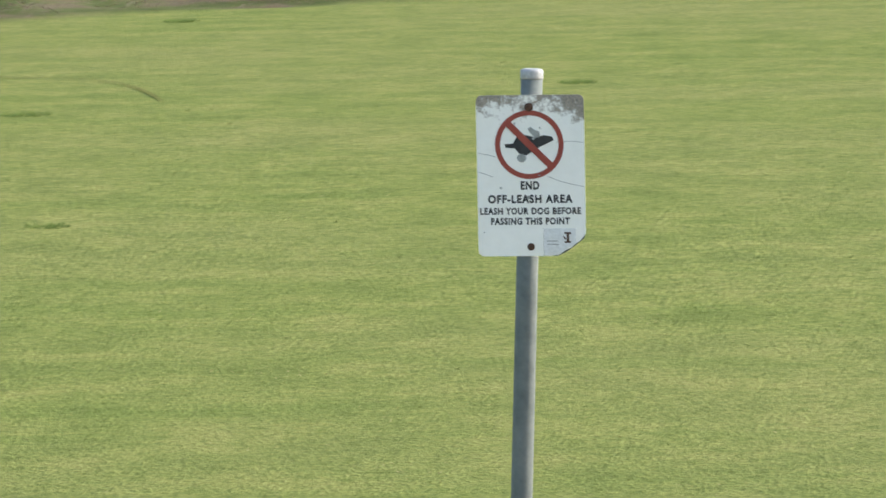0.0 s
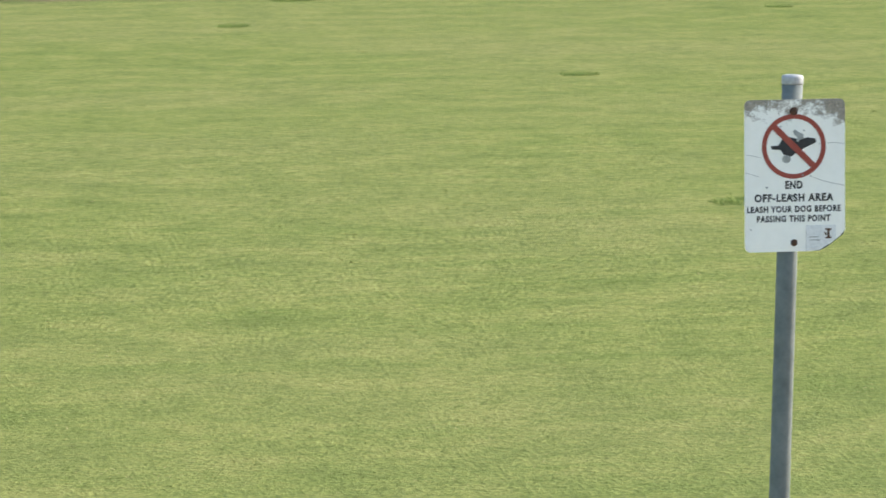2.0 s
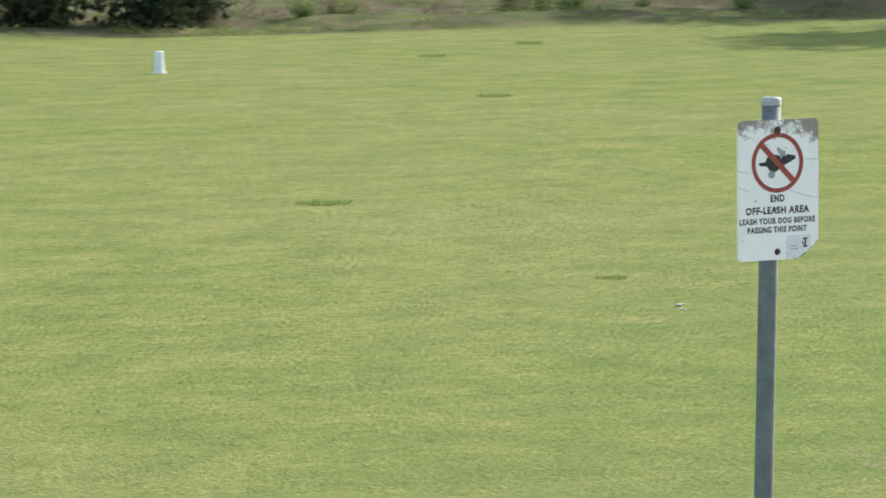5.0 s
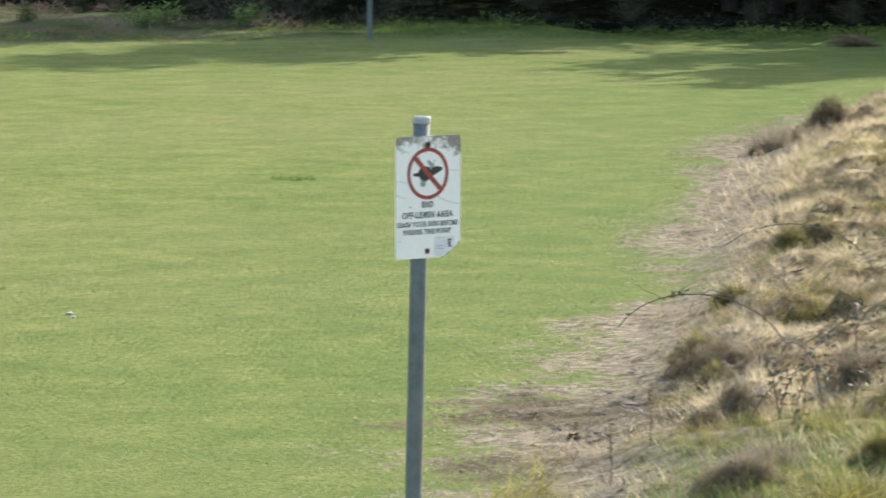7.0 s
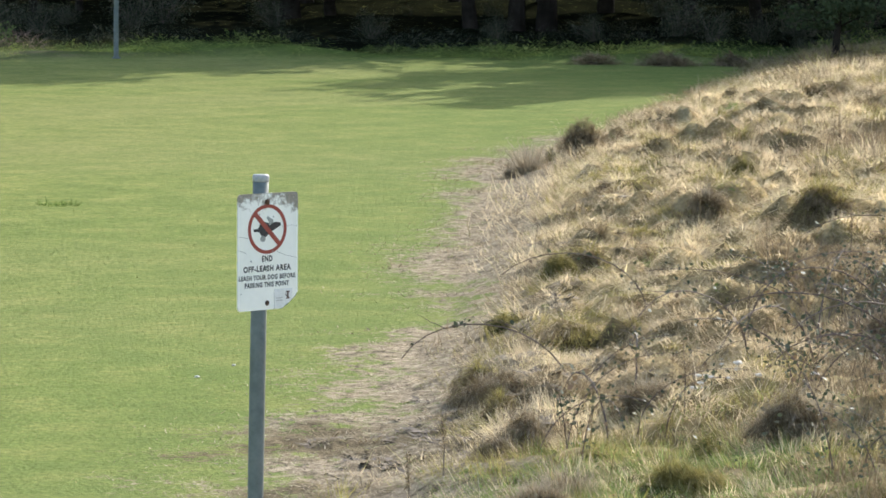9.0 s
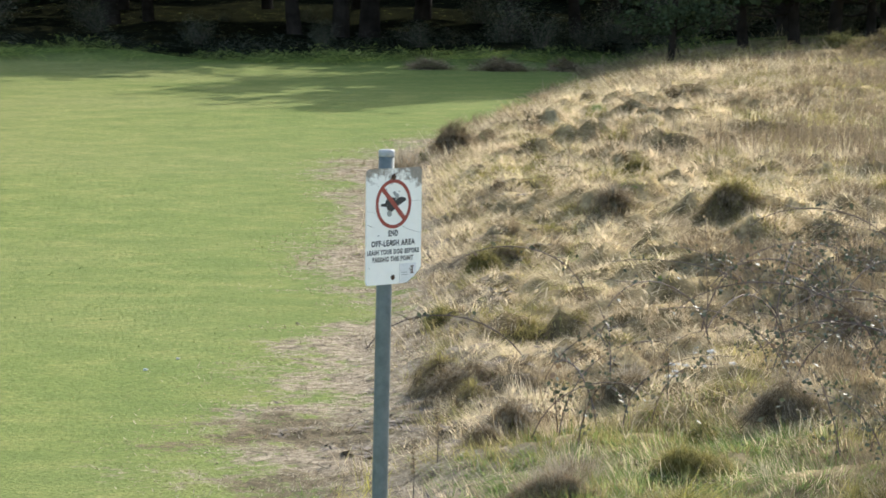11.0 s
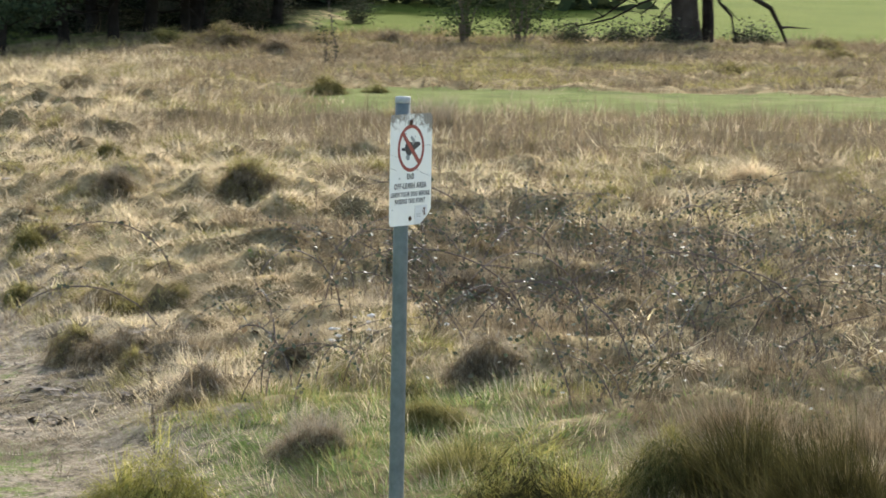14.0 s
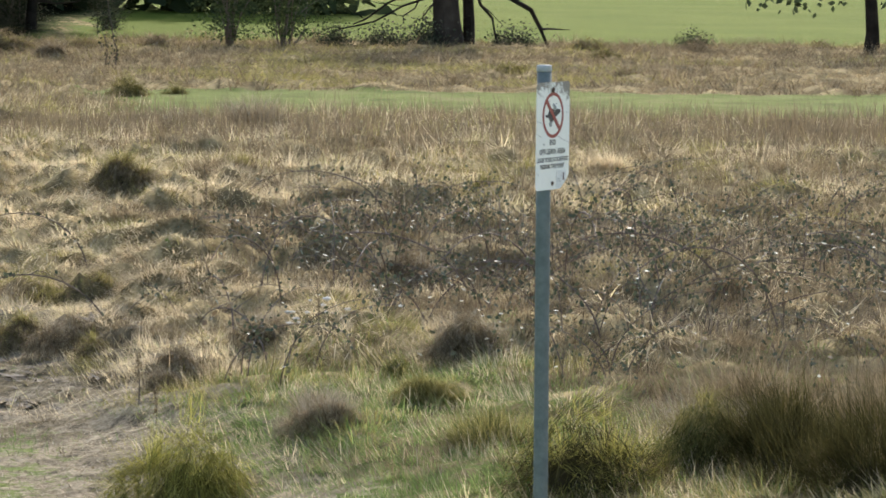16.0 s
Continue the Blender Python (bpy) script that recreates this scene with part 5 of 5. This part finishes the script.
def scrap(x, y, s, seed, label):
    r = random.Random(seed)
    bm = bmesh.new()
    bmesh.ops.create_icosphere(bm, subdivisions=2, radius=1)
    for v in bm.verts:
        v.co = Vector((v.co.x * s * r.uniform(0.7, 1.2), v.co.y * s * r.uniform(0.6, 1.1), v.co.z * s * 0.45 * r.uniform(0.4, 1.3)))
    me = bpy.data.meshes.new("paper_scrap")
    bm.to_mesh(me)
    bm.free()
    me.materials.append(M_PAPER)
    ob = new("paper_scrap", me)
    ob.matrix_world = Matrix.Translation((x, y, float(ground_z(x, y)) + (s * 0.3 if y > 10 else 0.05 + s))) @ Matrix.Rotation(r.uniform(0, 6), 4, "Z")
    tagged(ob, label, "litter")


for k, (x, y, s) in enumerate(((8.5, 15.45, 0.028), (8.38, 15.2, 0.022), (9.32, 12.1, 0.022), (10.0, 12.5, 0.018))):
    scrap(x, y, s, k, "small white paper scrap lying on the lawn")
litter = random.Random(61)
for k in range(16):
    scrap(9.15 + litter.gauss(0, 0.2), 6.5 + litter.gauss(0, 0.16), litter.uniform(0.016, 0.034), 20 + k, "pale crumpled scrap caught in dry grass")

# worn curved wheel track on the lawn
bm = bmesh.new()
row = []
for k in range(25):
    f = k / 24
    cx, cy = -10.6 + 3.3 * f, 36.8 - 1.2 * f - 2.9 * max(0, f - 0.45) ** 2 * 3.3
    w = 0.02 + 0.008 * math.sin(9 * f)
    row.append([bm.verts.new((cx + q * 0.3 * w, cy + q * w, float(ground_z(cx, cy)) + 0.016)) for q in (-1, 1)])
for a, b in zip(row, row[1:]):
    bm.faces.new((a[0], b[0], b[1], a[1]))
me = bpy.data.meshes.new("wheel_track")
bm.to_mesh(me)
bm.free()
me.materials.append(blade_mat("worn_turf", [(0.0, (0.115, 0.11, 0.042)), (1.0, (0.14, 0.13, 0.05))], 0.0))
tagged(new("wheel_track", me), "dark worn wheel track curving over the lawn", "track", kind="structure")


# ---- the sign on its post ----
def outline_plate(bm, pts, y0, y1):
    a = [bm.verts.new((px, y0, pz)) for px, pz in pts]
    b = [bm.verts.new((px, y1, pz)) for px, pz in pts]
    bm.faces.new(a)
    bm.faces.new(b[::-1])
    for k in range(len(pts)):
        q = (k + 1) % len(pts)
        bm.faces.new((a[q], a[k], b[k], b[q]))
    bmesh.ops.recalc_face_normals(bm, faces=bm.faces)


def rounded(x0, x1, z0, z1, r, cut=None, steps=6):
    """Outline of a rounded rectangle, its lower right corner torn off along a ragged line if asked."""
    pts = []
    for cx, cz, a0 in ((x1 - r, z1 - r, 0), (x0 + r, z1 - r, 90), (x0 + r, z0 + r, 180), (x1 - r, z0 + r, 270)):
        if a0 == 270 and cut:
            pts += cut
            continue
        for k in range(steps + 1):
            t = radians(a0 + 90 * k / steps)
            pts.append((cx + r * math.cos(t), cz + r * math.sin(t)))
    return pts


def flat(pts, y0, y1):
    bm = bmesh.new()
    outline_plate(bm, pts, y0, y1)
    return bm


def bar(ax, az, bx, bz, w, y0=-0.0021, y1=-0.001):
    d = Vector((bx - ax, bz - az)).normalized()
    n = Vector((-d.y, d.x)) * w / 2
    return flat([(ax - n.x, az - n.y), (bx - n.x, bz - n.y), (bx + n.x, bz + n.y), (ax + n.x, az + n.y)], y0, y1)


def plate_mat():
    """White enamel, greyed and speckled with lichen along its upper edge."""
    m, nt, p = nodes_of("weathered_white_enamel")
    co = N(nt, "ShaderNodeTexCoord").outputs["Object"]
    xyz = N(nt, "ShaderNodeSeparateXYZ", {0: co})
    fine = N(nt, "ShaderNodeTexNoise", {"Vector": co, "Scale": 190.0, "Detail": 4.0, "Roughness": 0.7}).outputs["Fac"]
    mid = N(nt, "ShaderNodeTexNoise", {"Vector": co, "Scale": 26.0, "Detail": 4.0, "Roughness": 0.65}).outputs["Fac"]
    high = ramp(nt, math1(nt, "MULTIPLY", math1(nt, "SUBTRACT", xyz.outputs[2], 2.515), 11.0), [(0.0, (0, 0, 0)), (1.0, (1, 1, 1))])
    right = ramp(nt, math1(nt, "MULTIPLY", math1(nt, "SUBTRACT", xyz.outputs[0], 0.085), 13.0), [(0.0, (0, 0, 0)), (1.0, (1, 1, 1))])
    high2 = ramp(nt, math1(nt, "MULTIPLY", math1(nt, "SUBTRACT", xyz.outputs[2], 2.47), 9.0), [(0.0, (0, 0, 0)), (1.0, (1, 1, 1))])
    where = math1(nt, "ADD", math1(nt, "MULTIPLY", high, 0.30), math1(nt, "MULTIPLY", math1(nt, "MULTIPLY", right, high2), 0.30))
    lich = ramp(nt, math1(nt, "ADD", where, math1(nt, "ADD", math1(nt, "MULTIPLY", mid, 0.8), math1(nt, "MULTIPLY", fine, 0.35))), [(0.73, (0, 0, 0)), (0.85, (1, 1, 1))])
    col = ramp(nt, mid, [(0.3, (0.85, 0.84, 0.77)), (0.7, (0.90, 0.89, 0.82))])
    col = mixc(nt, math1(nt, "MULTIPLY", lich, 0.85), col, ramp(nt, fine, [(0.35, (0.07, 0.05, 0.03)), (0.65, (0.30, 0.245, 0.175))]))
    nt.links.new(col, p.inputs["Base Color"])
    nt.links.new(ramp(nt, lich, [(0, (0.42, 0.42, 0.42)), (1, (0.9, 0.9, 0.9))]), p.inputs["Roughness"])
    nt.links.new(N(nt, "ShaderNodeBump", {"Strength": 0.25, "Distance": 0.002, "Height": mid}).outputs[0], p.inputs["Normal"])
    return m


M_RED = plain("faded_red_paint", (0.29, 0.045, 0.03), (0.36, 0.07, 0.045), 30, 0.5, 0, 0.05, 300)
M_INK = plain("black_paint", (0.012, 0.013, 0.015), (0.03, 0.03, 0.033), 30, 0.5, 0, 0.05, 300)
M_WORN = plain("worn_grey_paint", (0.28, 0.29, 0.27), (0.42, 0.43, 0.40), 60, 0.7, 0, 0.05, 300)
M_RUST = plain("rusty_steel", (0.05, 0.028, 0.018), (0.15, 0.075, 0.04), 90, 0.8, 0.2, 0.3, 400)
M_CRACK = plain("crack_dirt", (0.20, 0.19, 0.17), (0.35, 0.34, 0.31), 80, 0.9)
M_STICK = plain("sticker_film", (0.74, 0.75, 0.73), (0.82, 0.82, 0.80), 40, 0.35)
M_BACK = plain("bare_plate_edge", (0.10, 0.11, 0.11), (0.18, 0.19, 0.18), 40, 0.6, 0.3)

post = new("park_sign")
tagged(post, "weathered white metal notice on a galvanised pipe post", "sign")
LX, LY = 0.040, 0.026                      # the post leans a little


def axis(z):
    return (-0.005 + LX * (z - 2.38), 0.038 + LY * (z - 2.38), z)


bm = bmesh.new()
tube(bm, [axis(z) for z in (-0.4, 1.0, 2.0, 2.655)], [0.0305] * 4, 28)
for f in bm.faces:
    f.smooth = len(f.verts) == 4
pole = part("pole", bm, M_GALV, post)
bm = bmesh.new()
tube(bm, [axis(2.648), axis(2.651), axis(2.669), axis(2.675), axis(2.677)], [0.0312, 0.0322, 0.0322, 0.029, 0.020], 28)
for f in bm.faces:
    f.smooth = len(f.verts) == 4
part("cap", bm, plain("pale_cap", (0.33, 0.33, 0.32), (0.44, 0.44, 0.42), 60, 0.6), pole, "pale weathered post cap")
X0, X1, Z0, Z1 = -0.147, 0.153, 2.158, 2.607
cut = [(0.057, Z0), (0.068, 2.161), (0.082, 2.164), (0.095, 2.174), (0.112, 2.181), (0.124, 2.192), (0.138, 2.201), (0.148, 2.214), (X1, 2.219)]
bm = flat(rounded(X0, X1, Z0, Z1, 0.017, cut), -0.001, 0.0015)
plate = part("plate", bm, plate_mat(), post)
part("bent_corner", flat([(0.057, Z0 + 0.001), (0.152, 2.216), (0.147, 2.205), (0.135, 2.196), (0.10, 2.170), (0.075, 2.158)], 0.0016, 0.006), M_BACK, plate, "torn and bent dark corner")

CZ = 2.4690
bm = bmesh.new()
ring = []
for k in range(72):
    t = 2 * math.pi * k / 72
    ring.append([bm.verts.new((rad * math.cos(t), yy, CZ + rad * math.sin(t))) for rad, yy in ((0.0815, -0.0014), (0.0815, -0.0024), (0.0955, -0.0024), (0.0955, -0.0014))])
for k in range(72):
    a, b = ring[k], ring[(k + 1) % 72]
    for q in range(4):
        bm.faces.new((a[q], a[(q + 1) % 4], b[(q + 1) % 4], b[q]))
bmesh.ops.recalc_face_normals(bm, faces=bm.faces)
part("red_ring", bm, M_RED, plate)
part("red_slash", bar(-0.0595, CZ + 0.0595, 0.0595, CZ - 0.0595, 0.0185, -0.0030, -0.0012), M_RED, plate)
# the worn pictogram is kept to a plain dark shape
part("pictogram", flat([(-0.069, CZ + 0.002), (-0.066, CZ - 0.008), (-0.040, CZ - 0.010), (-0.030, CZ - 0.024), (-0.008, CZ - 0.030), (0.010, CZ - 0.018), (0.030, CZ - 0.006), (0.048, CZ + 0.002), (0.068, CZ + 0.012), (0.064, CZ + 0.022), (0.040, CZ + 0.026), (0.020, CZ + 0.020), (-0.006, CZ + 0.026), (-0.030, CZ + 0.030), (-0.046, CZ + 0.003)], -0.0022, -0.0012), M_INK, plate, "plain black worn pictogram shape")
part("worn_patch", flat([(-0.004, CZ + 0.044), (0.004, CZ + 0.050), (0.014, CZ + 0.042), (0.028, CZ + 0.036), (0.030, CZ + 0.022), (0.016, CZ + 0.018), (0.004, CZ + 0.032)], -0.0027, -0.0012), M_WORN, plate, "grey patch of worn paint")
part("worn_patch", flat([(-0.022 + 0.013 * math.cos(t * 0.5236), CZ - 0.037 + 0.012 * math.sin(t * 0.5236)) for t in range(12)], -0.0027, -0.0012), M_WORN, plate, "round grey patch of worn paint")


def words(text, cx, z0, height, width, bold=0.012):
    cu = bpy.data.curves.new("lettering", "FONT")
    cu.body, cu.size, cu.align_x, cu.offset = text, 1.0, "LEFT", bold
    cu.resolution_u, cu.space_character = 3, 1.16
    ob = bpy.data.objects.new("lettering", cu)
    scene.collection.objects.link(ob)
    me = bpy.data.meshes.new_from_object(ob.evaluated_get(bpy.context.evaluated_depsgraph_get()))
    bpy.data.objects.remove(ob)
    co = np.array([v.co[:] for v in me.vertices])
    lo, hi = co.min(0), co.max(0)
    for v in me.vertices:
        v.co = (cx + ((v.co.x - lo[0]) / (hi[0] - lo[0]) - 0.5) * width, -0.0016, z0 + (v.co.y - lo[1]) / (hi[1] - lo[1]) * height)
    part("lettering", me, M_INK, plate)


words("END", 0.000, 2.3437, 0.0236, 0.052, 0.042)
words("OFF-LEASH AREA", 0.000, 2.3057, 0.0240, 0.236, 0.042)
words("LEASH YOUR DOG BEFORE", 0.000, 2.2742, 0.0195, 0.281, 0.042)
words("PASSING THIS POINT", -0.001, 2.2457, 0.0200, 0.220, 0.042)

part("sticker", flat([(0.036, 2.160), (0.076, 2.1605), (0.125, 2.193), (0.125, 2.235), (0.036, 2.235)], -0.0019, -0.0009), M_STICK, plate, "pale rectangular sticker")
for px, pz, w in ((0.060, 2.200, 0.030), (0.058, 2.191, 0.024), (0.072, 2.190, 0.012)):
    part("print_bar", bar(px - w / 2, pz, px + w / 2, pz, 0.0028, -0.0024, -0.0016), M_WORN, plate)
for ax, az, bx, bz, w in ((0.094, 2.222, 0.112, 2.222, 0.005), (0.103, 2.222, 0.103, 2.198, 0.007), (0.094, 2.197, 0.112, 2.197, 0.005), (0.091, 2.214, 0.097, 2.204, 0.004)):
    part("emblem_bar", bar(ax, az, bx, bz, w, -0.0024, -0.0016), M_RUST, plate)
for pts in (((-0.142, 2.446), (-0.118, 2.442), (-0.096, 2.436)), ((-0.145, 2.394), (-0.122, 2.387), (-0.104, 2.380)), ((0.047, 2.381), (0.085, 2.366), (0.120, 2.357), (0.150, 2.351)), ((0.036, 2.235), (0.036, 2.158)), ((0.075, 2.475), (0.12, 2.478), (0.15, 2.474))):
    for (ax, az), (bx, bz) in zip(pts, pts[1:]):
        part("crack", bar(ax, az, bx, bz, 0.0011, -0.00185, -0.0009), M_CRACK, plate)
r = random.Random(8)
for px, pz, s in ((-0.081, 2.349, 0.004), (-0.005, 2.322, 0.006), (0.012, 2.487, 0.005), (0.026, 2.383, 0.003), (-0.040, 2.528, 0.003), (0.030, 2.515, 0.003), (-0.13, 2.225, 0.0025)):
    part("chip", flat([(px + s * r.uniform(0.6, 1.2) * math.cos(t * 0.9), pz + s * r.uniform(0.5, 1.1) * math.sin(t * 0.9)) for t in range(7)], -0.0033, -0.0012), M_WORN, plate)
for pz, rad in ((2.573, 0.010), (2.184, 0.0085)):
    bm = bmesh.new()
    for y0, y1, r0, r1 in ((-0.0010, -0.0028, rad * 1.25, rad * 1.2), (-0.0028, -0.0070, rad * 0.8, rad * 0.62)):
        tube(bm, [(0, y0, pz), (0, y1, pz)], [r0, r1], 14)
    part("bolt", bm, M_RUST, plate, "rusty bolt head")
